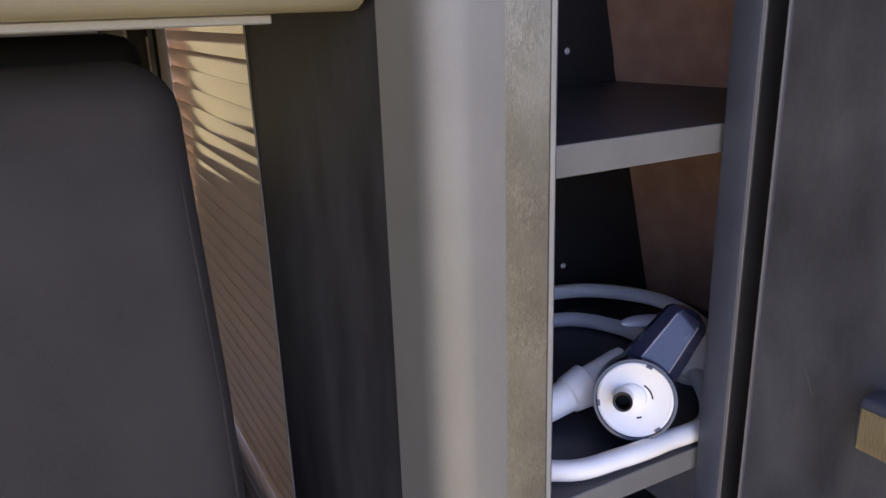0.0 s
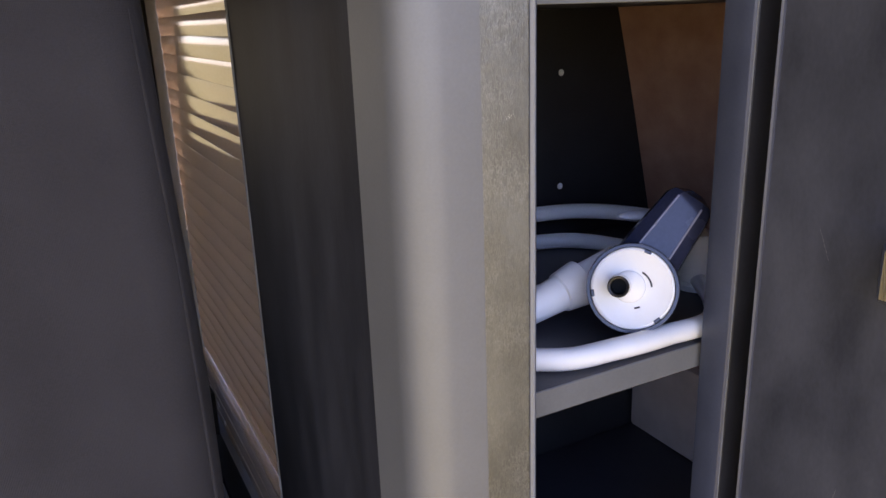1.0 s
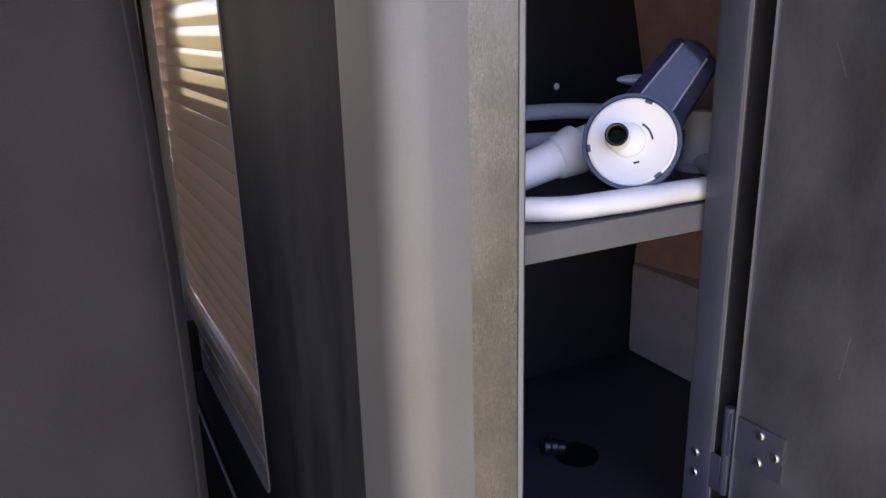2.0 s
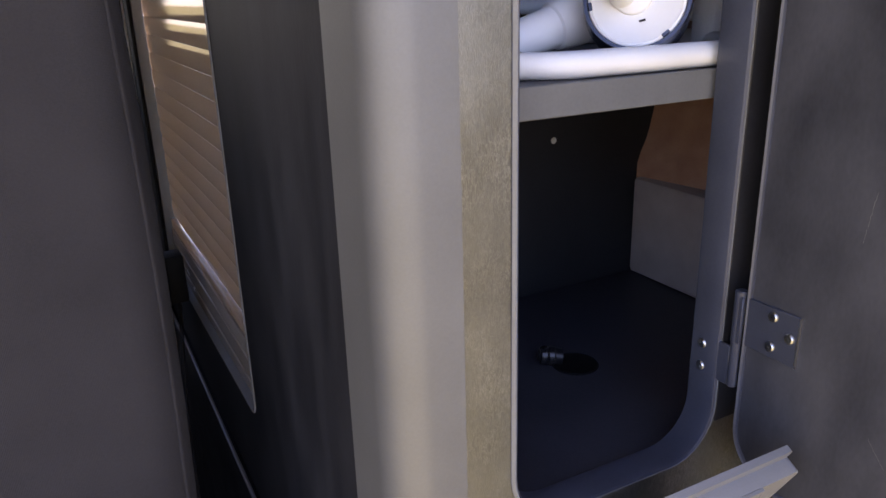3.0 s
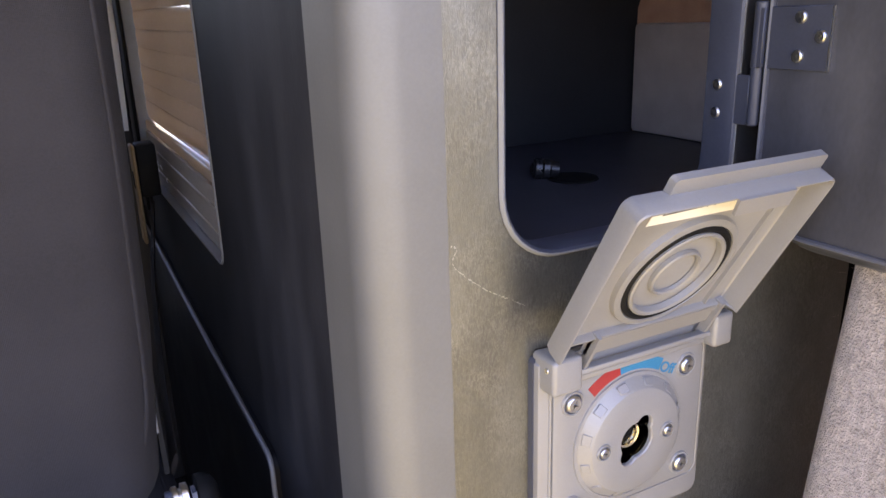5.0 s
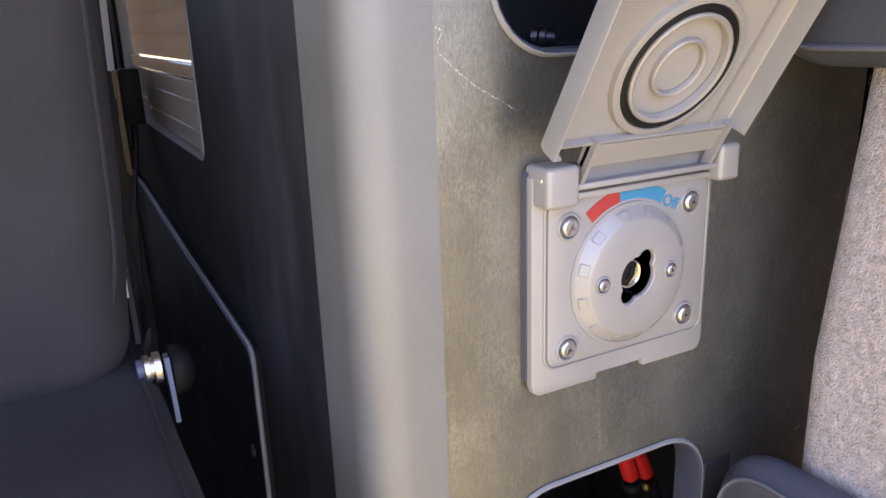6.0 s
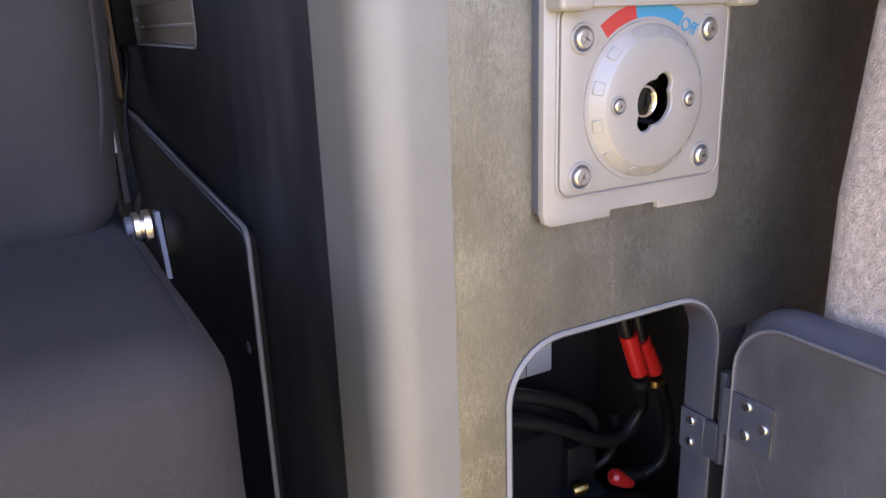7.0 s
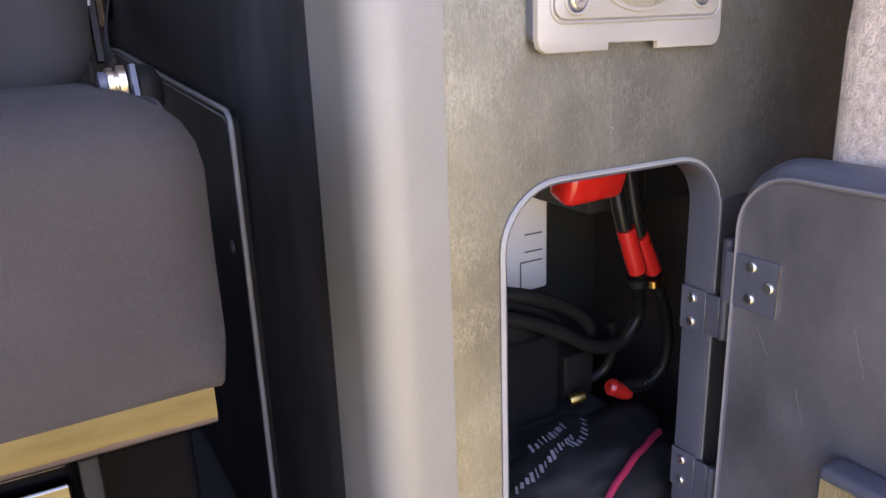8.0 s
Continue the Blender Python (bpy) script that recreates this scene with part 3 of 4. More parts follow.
def scratches(door, x, marks):
    """Thin pale scratches on a door's inner face, from (y, z) to (y, z)."""
    for (ya, za), (yb, zb), w in marks:
        bm = bmesh.new()
        for i in range(18):
            f0, f1 = i / 18, (i + 1) / 18
            k = w * random.uniform(0.3, 1.0)
            o = random.uniform(-w, w)
            bm.faces.new([bm.verts.new((x - 0.00015, ya + (yb - ya) * f + o + d, za + (zb - za) * f)) for f, d in ((f0, -k), (f0, k), (f1, k), (f1, -k))])
        part("scratch", bm, M_MARK, door)


random.seed(21)
upper_door = locker_door(0.4058, 0.2465, 0.577, 1.395, ((0.6725, 1), (1.29, -1)), 0.892, "dark laminate door standing open")
lower_door = locker_door(0.3945, 0.2385, 0.055, 0.3560, ((0.2975, 1), (0.1275, -1)), 0.2125, "dark laminate door standing open", 0.0055)
scratches(upper_door, 0.4058, (((0.212, 0.900), (0.205, 0.884), 0.0002), ((0.185, 0.760), (0.188, 0.735), 0.0002), ((0.170, 0.64), (0.160, 0.628), 0.0002)))
scratches(lower_door, 0.3945, (((0.222, 0.276), (0.214, 0.262), 0.00025), ((0.223, 0.218), (0.216, 0.214), 0.0002), ((0.196, 0.250), (0.190, 0.232), 0.0002), ((0.170, 0.292), (0.163, 0.270), 0.0002)))

# ---- window with a slatted blind in the side panel ----
window = tagged(new("window_1"), "clear acrylic window in the dark side panel", "window", kind="structure")
window.location = (0.209, 0.79, 0.497)
bm = bmesh.new()
ring_sweep(bm, WIN, [(0.0008, 0.1995), (0.0000, 0.1985), (-0.0012, 0.199), (-0.0014, 0.2175), (-0.0002, 0.2178)], YZ)
part("window_frame", bm, M_EDGE, window, "thin pale frame")
bm = bmesh.new()
plate(bm, rrect(0.5700, 0.4860, 1.0345, 1.3110, 0.012), [], YZ, 0.2186, 0.2212)
pane = part("pane", bm, M_GLASS, window)
pane.visible_shadow = False
bm = bmesh.new()
box(bm, (0.2058, 0.2165), (0.5835, 1.0205), (0.4990, 0.5555), 0.0012, 2)
for z in (0.512, 0.535):
    box(bm, (0.2044, 0.2066), (0.5850, 1.019), (z, z + 0.004), 0.0008, 2)
part("window_sill", bm, material("satin_aluminium_sill", (0.44, 0.37, 0.30), (0.54, 0.46, 0.38), 0.26, 0.15, 30, 400, 0.0, (1, 0.3, 1), 0.04), window, "satin grey sill strip")
part("seal", made_box((0.1935, 0.1982), (1.0200, 1.060), (0.45, 1.33), 0.002, 2), M_RUBBER, window, "black rubber seal")
post = thing("belt_post", (0.185, 1.11, 0.0), "dark warm grey seat belt post behind the seat", "post")
part("column", made_box((0.1720, 0.1985), (1.090, 1.130), (0.0005, 1.30), 0.004, 3), material("warm_dark_post", (0.030, 0.026, 0.024), (0.046, 0.040, 0.036), 0.5, 0.0, 14, 500, 0.05), post)
# plain white strip for the bright line beside the seat edge
bm = bmesh.new()
plate(bm, [(0.1838, 0.548), (0.1922, 0.548), (0.1985, 0.72), (0.1985, 1.08), (0.1950, 1.08), (0.1940, 0.82)], [], XZ, 1.0865, 1.0897)
part("pale_strip", bm, M_WHITE, post, "white strip up the front of the post")
blind = thing("venetian_blind", (0.2120, 0.802, 0.60), "glossy tan slatted blind closed and drawn almost to the window sill", "blind")
bm = bmesh.new()
pr = [(0.0114 * (i - 4) / 4, 0.0011 * (1 - ((i - 4) / 4) ** 2)) for i in range(9)]
top = [bm.verts.new((x, -0.2185, z)) for x, z in pr]
bot = [bm.verts.new((x, -0.2185, z - 0.0006)) for x, z in pr]
top2 = [bm.verts.new((x, 0.2185, z)) for x, z in pr]
bot2 = [bm.verts.new((x, 0.2185, z - 0.0006)) for x, z in pr]
for i in range(8):
    bm.faces.new((top[i], top[i + 1], top2[i + 1], top2[i]))
    bm.faces.new((bot[i + 1], bot[i], bot2[i], bot2[i + 1]))
for i in (0, 8):
    bm.faces.new((top[i], top2[i], bot2[i], bot[i]))
SLAT = shared("slat", bm, M_SLAT)
z = 0.5820
while z < 1.285:
    piece("slat", SLAT, blind, pose(0.2120, 0.802, z, 0, -91.6, 0))
    z += 0.0215
part("bottom_rail", made_box((0.2070, 0.2165), (0.5836, 1.0204), (0.5565, 0.5690), 0.002, 3), M_SLAT, blind)

# ---- overhead rail ----
overhead = thing("overhead_cabinet", (-0.5, 0.6, 1.10), "beige overhead cabinet with a rounded front rail", "cabinet")
bm = bmesh.new()
pr = [(0.375, 1.1035), (0.345, 1.1035)] + [(0.345 - 0.028 * math.sin(radians(a)), 1.1315 - 0.028 * math.cos(radians(a))) for a in range(15, 91, 15)] + [(0.317, 1.16), (0.375, 1.16)]
prism(bm, pr, YZ, -1.2, 0.1955)
part("front_rail", bm, M_RAIL, overhead)
bm = bmesh.new()
box(bm, (-1.2, 0.1955), (0.376, 0.56), (1.108, 1.45), 0.002, 1)
part("body", bm, M_RAIL, overhead)
part("light_strip", made_box((-1.2, 0.155), (0.352, 0.372), (1.0985, 1.1034), 0.0008, 1), M_EDGE, overhead, "narrow pale strip under the rail")

# ---- bench seat ----
seat = thing("bench_seat", (-0.2, 0.45, 0.0), "dark grey fabric van bench seat with chrome fittings", "seat")


def cushion(xs, ys, zs, r, seed, amp=0.0018, cuts=6):
    bm = bmesh.new()
    box(bm, xs, ys, zs, r, 5)
    long = [e for e in bm.edges if e.calc_length() > 0.045]
    bmesh.ops.subdivide_edges(bm, edges=long, cuts=cuts, use_grid_fill=True)
    for v in bm.verts:
        q = v.co * 18 + Vector((seed, 0, 0))
        v.co += Vector((noise.noise(q), noise.noise(q + Vector((7, 0, 0))), noise.noise(q + Vector((0, 9, 0))))) * amp
    return bm


bm = cushion((-0.5, 0.1255), (0.408, 0.490), (0.3950, 1.079), 0.030, 1.0)
for v in bm.verts:
    h = v.co.z - 0.4165
    v.co.y += h * 0.035
    if v.co.x > 0.06:
        v.co.x += 0.0050 * min(1.0, max(0.0, (h - 0.10) / 0.12)) - max(0.0, 0.07 - h) ** 2 * 2.0 - max(0.0, h - 0.37) * 0.030
backrest = part("backrest", bm, M_FABRIC, seat, "dark grey woven backrest", 60)
bm = bmesh.new()
pts = [(-0.45, 0.4405, 1.0675), (0.0, 0.4405, 1.0675), (0.07, 0.4405, 1.0675), (0.1000, 0.4400, 1.0615), (0.1110, 0.4393, 1.042), (0.1165, 0.4353, 0.95), (0.1200, 0.4320, 0.85), (0.1216, 0.4285, 0.75), (0.1214, 0.4250, 0.65), (0.1190, 0.4218, 0.56), (0.1155, 0.4190, 0.48), (0.107, 0.4180, 0.437)]
tube(bm, curve_through(pts, 6), 0.0012, 6)
part("piping", bm, M_FABRIC, backrest)
bm = made_box((-0.5, 0.113), (0.50, 0.565), (0.40, 1.0945), 0.018, 3)
part("back_shell", bm, M_RUBBER, seat, "black rear shell")
bm = cushion((-0.5, 0.1285), (0.218, 0.50), (0.3175, 0.4165), 0.024, 4.0, 0.0012)
for v in bm.verts:
    if v.co.z > 0.38:
        v.co.z -= 0.0065 * min(1.0, max(0.0, (v.co.y - 0.26) / 0.12))
    else:
        f = 0.75 * min(1.0, max(0.0, (0.3415 - v.co.z) / 0.024))
        if v.co.x > 0.1045:
            v.co.x += f * (0.1285 - v.co.x)
        if v.co.y < 0.242:
            v.co.y += f * (0.218 - v.co.y)
cush = part("seat_cushion", bm, M_FABRIC, seat, "dark grey woven seat cushion", 60)
bm = bmesh.new()
tube(bm, curve_through([(0.1185, 0.470, 0.4058), (0.1185, 0.36, 0.4068), (0.1185, 0.262, 0.4118), (0.1185, 0.2375, 0.4075)], 6), 0.0010, 6)
part("piping", bm, M_FABRIC, cush)
bm = bmesh.new()
prism(bm, rrect(0.238, 0.2935, 0.262, 0.3195, 0.0085, 6), YZ, -0.5, 0.1218)
part("chrome_bar", bm, M_BAR, seat, "polished chrome bar")
bm = bmesh.new()
box(bm, (-0.5, 0.0715), (0.2575, 0.2635), (0.2450, 0.2795), 0.002, 3)
part("chrome_plate", bm, M_CHROME, seat, "polished chrome plate on the base")
part("base_box", made_box((-0.5, 0.1160), (0.264, 0.56), (0.001, 0.3165), 0.004, 2), M_BASE, seat, "black seat base")
bm = bmesh.new()
box(bm, (0.0745, 0.0815), (0.250, 0.2635), (0.001, 0.2925), 0.0015, 2)
part("base_strut", bm, M_RUBBER, seat)
ax = lambda x, y, z: facing((x, y, z), (1, 0, 0))
bm = bmesh.new()
lathe(bm, [(0, 0), (0.0062, 0), (0.0066, 0.0006), (0.0066, 0.0060), (0, 0.0060)], ax(0.1165, 0.417, 0.4085), 24)
part("pivot_rod", bm, M_TRIM, seat, "slate steel rod")
bm = bmesh.new()
lathe(bm, [(0, 0.0160), (0.0075, 0.0160), (0.0085, 0.0168), (0.0085, 0.0195), (0.0066, 0.0202), (0.0066, 0.0215), (0.0092, 0.0220), (0.0092, 0.0255), (0.007, 0.0262), (0, 0.0262)], ax(0.104, 0.417, 0.4085), 24)
part("pivot", bm, M_STEEL, seat, "bright steel pivot collar")
bm = bmesh.new()
lathe(bm, [(0, 0), (0.0135, 0), (0.0150, 0.001), (0.0150, 0.005), (0.0125, 0.0105), (0.007, 0.0135), (0, 0.0142)], ax(0.1345, 0.421, 0.4030), 28)
part("knob", bm, M_RUBBER, seat, "dark rounded pivot knob")
bm = bmesh.new()
pl = [(0.4130, 0.4178), (0.4030, 0.4188), (0.3890, 0.3850), (0.3975, 0.3820)]
plate(bm, pl, [], YZ, 0.1310, 0.1335)
part("strap", bm, M_TRIM, seat, "slate steel strap")
bm = bmesh.new()
plate(bm, [(0.4300, 0.4200), (0.4400, 0.4180), (0.4560, 0.4900), (0.4460, 0.5000), (0.4420, 0.4900)], [], YZ, 0.1195, 0.1225)
tilt = part("tilt_strap", bm, M_RUBBER, seat, "black steel tilt bracket")
bm = bmesh.new()
tube(bm, [(0.1195, 0.4330, 0.4480), (0.1195, 0.4375, 0.4680), (0.1195, 0.4420, 0.4880)], 0.0010, 6)
part("edge", bm, M_EDGE, tilt, "pale bead along the edge")

# ---- belt buckle beside the seat ----
M_TAN = material("tan_leather", (0.30, 0.20, 0.10), (0.42, 0.29, 0.15), 0.6, 0.0, 40, 700, 0.2)
buckle = thing("belt_buckle", (0.188, 0.905, 0.492), "black seat belt buckle hanging on its strap", "seat belt buckle")
part("housing", made_box((0.1770, 0.1985), (0.890, 0.921), (0.496, 0.557), 0.003, 2), M_RUBBER, buckle)
part("cheek", made_box((0.1725, 0.1765), (0.893, 0.920), (0.440, 0.556), 0.0015, 1), M_TAN, buckle, "tan leather side cheek")
part("slot", made_box((0.1718, 0.1730), (0.902, 0.910), (0.505, 0.525), 0.0005, 1), M_RUBBER, buckle)
bm = bmesh.new()
tube(bm, curve_through([(0.187, 0.905, 0.500), (0.1859, 0.895, 0.4778), (0.1605, 0.75, 0.4385), (0.14, 0.58, 0.42), (0.1277, 0.45, 0.4133)], 6), 0.0085, 8, 0.22)
part("strap", bm, material("dark_brown_webbing", (0.018, 0.014, 0.012), (0.034, 0.027, 0.023), 0.8, 0.0, 60, 900, 0.3, spec=0.2), buckle, "dark brown belt webbing")

# ---- outdoor shower socket ----
socket = thing("shower_socket", (0.334, 0.262, 0.42), "silver-grey plastic shower socket with its lid flipped up", "shower socket")
PY = 0.2555
bm = bmesh.new()
out = [(0.2776, 0.4250), (0.2790, 0.4208), (0.2825, 0.4188), (0.3175, 0.4185), (0.3178, 0.4218), (0.3485, 0.4216), (0.3488, 0.4182), (0.3850, 0.4178), (0.3885, 0.4193), (0.3903, 0.4235), (0.3903, 0.5265), (0.3885, 0.5290), (0.2800, 0.5290), (0.2776, 0.5265)]
WELL = [(0.3352 + 0.0158 * math.cos(radians(a)), 0.472 + 0.0158 * math.sin(radians(a))) for a in range(0, 360, 12)]
plate(bm, out, [WELL], XZ, PY, 0.2592)
bmesh.ops.recalc_face_normals(bm, faces=bm.faces)
e = [ed for ed in bm.edges if all(abs(v.co.y - PY) < 1e-6 for v in ed.verts) and any(abs(f.normal.y) < 0.5 for f in ed.link_faces)]
bmesh.ops.bevel(bm, geom=e, offset=0.0008, segments=2, profile=0.5, affect="EDGES")
part("base_plate", bm, M_SOCKET, socket)
bm = bmesh.new()
plate(bm, rrect(0.2768, 0.4240, 0.3911, 0.5297, 0.004), [WELL], XZ, 0.2592, 0.2632)
part("gasket", bm, M_TRIM, socket, "slate gasket behind the plate")
bm = bmesh.new()
plate(bm, rrect(0.2858, 0.4328, 0.3862, 0.5155, 0.006), [WELL], XZ, PY - 0.0016, PY + 0.001)
bmesh.ops.recalc_face_normals(bm, faces=bm.faces)
e = [ed for ed in bm.edges if all(abs(v.co.y - PY + 0.0016) < 1e-6 for v in ed.verts) and any(abs(f.normal.y) < 0.5 for f in ed.link_faces)]
bmesh.ops.bevel(bm, geom=e, offset=0.0007, segments=2, profile=0.5, affect="EDGES")
part("raised_panel", bm, M_SOCKET, socket)
bm = bmesh.new()
ring_sweep(bm, rrect(0.2846, 0.4316, 0.3872, 0.5165, 0.007), [(-0.0004, PY + 0.0004), (-0.0004, PY - 0.0009), (0.0000, PY - 0.0012), (0.0006, PY - 0.0009), (0.0010, PY + 0.0004)], XZ)
part("bead", bm, M_SOCKET, socket)
PF = PY - 0.0016
# dial with a notched bevel
DC = (0.3352, 0.472)
M_OUT = facing((DC[0], PF, DC[1]), (0, -1, 0))
bm = bmesh.new()
lathe(bm, [(0.0370, 0.0), (0.0368, 0.0010), (0.0352, 0.0013), (0.0350, 0.0008), (0.0345, 0.0010), (0.0300, 0.0060), (0.0290, 0.0065), (0.0165, 0.0065)], M_OUT, 96)


def keyhole(t, grow=0.0):
    """Radius of the bayonet hole at angle t: a round bore with two opposite ears."""
    c, e, r = 0.0096, 0.0050 + grow, 0.0103 + grow
    for ear in (58, 238):
        dlt = t - radians(ear)
        if math.cos(dlt) > 0 and abs(math.sin(dlt)) < e / c:
            r = max(r, c * math.cos(dlt) + math.sqrt(e * e - (c * math.sin(dlt)) ** 2))
    return r


rows = []
for g, hgt in ((None, 0.0065), (0.0006, 0.0065), (0.0, 0.0058), (0.0, 0.0040)):
    row = []
    for i in range(96):
        t = 2 * math.pi * i / 96
        r = 0.0165 if g is None else keyhole(t, g)
        row.append(bm.verts.new((DC[0] + r * math.cos(t), PF - hgt, DC[1] + r * math.sin(t))))
    rows.append(row)
for a, b in zip(rows, rows[1:]):
    for i in range(96):
        bm.faces.new((a[i], a[(i + 1) % 96], b[(i + 1) % 96], b[i]))
dial = part("dial", bm, M_SOCKET, socket, "round bevelled dial")
for i in range(12):
    a = radians(15 + i * 30)
    r = 0.0323
    p = (DC[0] + r * math.cos(a), PF - 0.0036, DC[1] + r * math.sin(a))
    m = Matrix.Translation(p) @ Matrix.Rotation(math.pi / 2 - a, 4, "Y") @ pose(0, 0, 0, -42, 0, 0)
    part("notch", made_box((-0.0030, 0.0030), (-0.0004, 0.0005), (-0.0024, 0.0024), 0.0003, 1, m), M_SOCKET, dial)
# bayonet hole: dark cup, chrome bore, two ears
bm = bmesh.new()
rows = []
for hgt in (0.0040, -0.0090):
    rows.append([bm.verts.new((DC[0] + keyhole(2 * math.pi * i / 96) * math.cos(2 * math.pi * i / 96), PF - hgt, DC[1] + keyhole(2 * math.pi * i / 96) * math.sin(2 * math.pi * i / 96))) for i in range(96)])
for i in range(96):
    bm.faces.new((rows[0][i], rows[0][(i + 1) % 96], rows[1][(i + 1) % 96], rows[1][i]))
bm.faces.new(rows[1])
part("bore", bm, M_CHROME, dial, "dark metal bore")
bm = bmesh.new()
lathe(bm, [(0.0080, -0.0088), (0.0080, -0.0014), (0.0074, -0.0002), (0.0064, -0.0006), (0.0054, -0.0036), (0.0052, -0.0080)], M_OUT, 40)
part("spigot", bm, material("polished_nickel", (0.80, 0.76, 0.66), (0.86, 0.82, 0.72), 0.09, 1.0, 60, 500, 0.02, rvar=0.03), dial, "shiny spigot")
bm = bmesh.new()
lathe(bm, [(0.0053, -0.0078), (0.0030, -0.0076), (0.0022, -0.0062), (0, -0.0060)], M_OUT, 28)
part("core", bm, M_RUBBER, dial, "dark valve core")


def cupped_screw(x, z, y, r, parent):
    bm = bmesh.new()
    lathe(bm, [(r * 1.52, 0.0), (r * 1.48, 0.0008), (r * 1.38, 0.0012), (r * 1.24, 0.0011), (r * 1.18, 0.0003)], facing((x, y, z), (0, -1, 0)), 28)
    cup = part("screw_recess", bm, M_SOCKET, parent)
    # flat dark disc gives the shade of a recess that is not cut in
    bm = bmesh.new()
    lathe(bm, [(r * 1.22, 0.0004), (0, 0.0003)], facing((x, y, z), (0, -1, 0)), 24)
    part("recess_shade", bm, M_TRIM, cup, "dark disc standing for the shaded recess round the screw")
    piece("screw", SCREW_M if r > 0.004 else SCREW_S, parent, facing((x, y - 0.0003, z), (0, -1, 0), 15 + x * 4000 % 60))


for x, z in ((0.2972, 0.5020), (0.3735, 0.5035), (0.3735, 0.4425), (0.2972, 0.4410)):
    cupped_screw(x, z, PF, 0.0046, socket)
for x, z in ((0.3130, 0.4722), (0.3560, 0.4722)):
    cupped_screw(x, z, PF - 0.0065, 0.0031, socket)


def arc(r0, r1, a0, a1, n=14):
    bm = bmesh.new()
    rows = []
    for i in range(n + 1):
        a = radians(a0 + (a1 - a0) * i / n)
        rows.append([bm.verts.new((DC[0] + r * math.cos(a), PF - d, DC[1] + r * math.sin(a))) for r, d in ((r0, 0.0), (r0, 0.00018), (r1, 0.00018), (r1, 0.0))])
    for a, b in zip(rows, rows[1:]):
        for j in range(4):
            bm.faces.new((a[j], b[j], b[(j + 1) % 4], a[(j + 1) % 4]))
    bm.faces.new(rows[0])
    bm.faces.new(list(reversed(rows[-1])))
    return bm


part("red_scale", arc(0.0382, 0.0450, 129, 101), M_REDPRINT, socket, "red hot-water band")
part("blue_scale", arc(0.0382, 0.0450, 101, 61), M_BLUEPRINT, socket, "blue cold-water band")


def lettering(text, size, m, mat, parent, name):
    cu = bpy.data.curves.new("text", "FONT")
    cu.offset = 0.00016
    cu.body, cu.size, cu.extrude, cu.align_x, cu.align_y = text, size, 0.0001, "CENTER", "CENTER"
    tmp = new("text", cu)
    me = bpy.data.meshes.new_from_object(tmp)
    bpy.data.objects.remove(tmp)
    me.materials.clear()
    me.materials.append(mat)
    return piece(name, me, parent, m)


a = radians(53)
lettering("Off", 0.0082, Matrix.Translation((DC[0] + 0.0413 * math.cos(a), PF - 0.0002, DC[1] + 0.0413 * math.sin(a))) @ Matrix.Rotation((math.pi / 2 - a) * 0.6, 4, "Y") @ pose(0, 0, 0, 90, 0, 0), M_BLUEPRINT, socket, "lettering")

# hinge knuckles and hinge bar at the top of the plate
for x0, x1 in ((0.2785, 0.2965), (0.3835, 0.3975)):
    bm = bmesh.new()
    box(bm, (x0, x1), (0.2445, 0.2630), (0.5135, 0.5325), 0.0026, 4)
    part("knuckle", bm, M_SOCKET, socket)
bm = bmesh.new()
lathe(bm, [(0, 0.0006), (0.0012, 0.0005), (0.0014, 0)], facing((0.2785, 0.2500, 0.5265), (-1, 0, 0)), 12)
part("hinge_pin", bm, M_STEEL, socket)
bm = bmesh.new()
box(bm, (0.2960, 0.3840), (0.2475, 0.2530), (0.5200, 0.5230), 0.0009, 2)
box(bm, (0.2965, 0.3835), (0.2510, 0.2560), (0.5150, 0.5180), 0.0007, 2)
part("hinge_bar", bm, M_SOCKET, socket)

# lid: a shallow tray tipped towards the viewer
LA = radians(29)
L_M = Matrix(((1, 0, 0, 0), (0, -math.sin(LA), -math.cos(LA), 0.2495), (0, math.cos(LA), -math.sin(LA), 0.533), (0, 0, 0, 1)))
lid_place = lambda u, v, d: tuple(L_M @ Vector((u, v, d)))
LEAN = lambda v: (v - 0.056) * 0.045
LID = rrect(0.2750, 0.0115, 0.3880, 0.1005, 0.0045, 5)
LID = [(0.2752, 0.0115), (0.2780, 0.0115), (0.2792, 0.0115), (0.3838, 0.0115), (0.3850, 0.0115), (0.3878, 0.0115)] + [p for p in LID if p[1] > 0.02]
LID = [(u + LEAN(v), v) for u, v in LID]
low_cut = lambda pt, d: d * 0.35 if pt[1] < 0.012 and 0.277 < pt[0] < 0.3835 and d > 0 else d
bm = bmesh.new()
k = len(LID)
c0 = ((0.2735 + 0.3885) / 2, 0.0560)
ins = lambda pt, sx, sz: (c0[0] + (pt[0] - c0[0]) * sx, c0[1] + (pt[1] - c0[1]) * sz)
layers = [(0.94, 0.94, -0.0012), (0.985, 0.985, -0.0004), (1.0, 1.0, 0.0032), (1.0, 1.0, 0.0110), (0.992, 0.99, 0.0116), (0.982, 0.977, 0.0115), (0.977, 0.971, 0.0106), (0.968, 0.960, 0.0006), (0.955, 0.945, 0.0)]
rows = [[bm.verts.new(lid_place(*ins(pt, sx, sz), low_cut(pt, d))) for pt in LID] for sx, sz, d in layers]
for a, b in zip(rows, rows[1:]):
    for i in range(k):
        bm.faces.new((a[i], a[(i + 1) % k], b[(i + 1) % k], b[i]))
bm.faces.new(rows[0])
bm.faces.new(list(reversed(rows[-1])))
lid = part("lid", bm, M_SOCKET, socket, "lid flipped up")
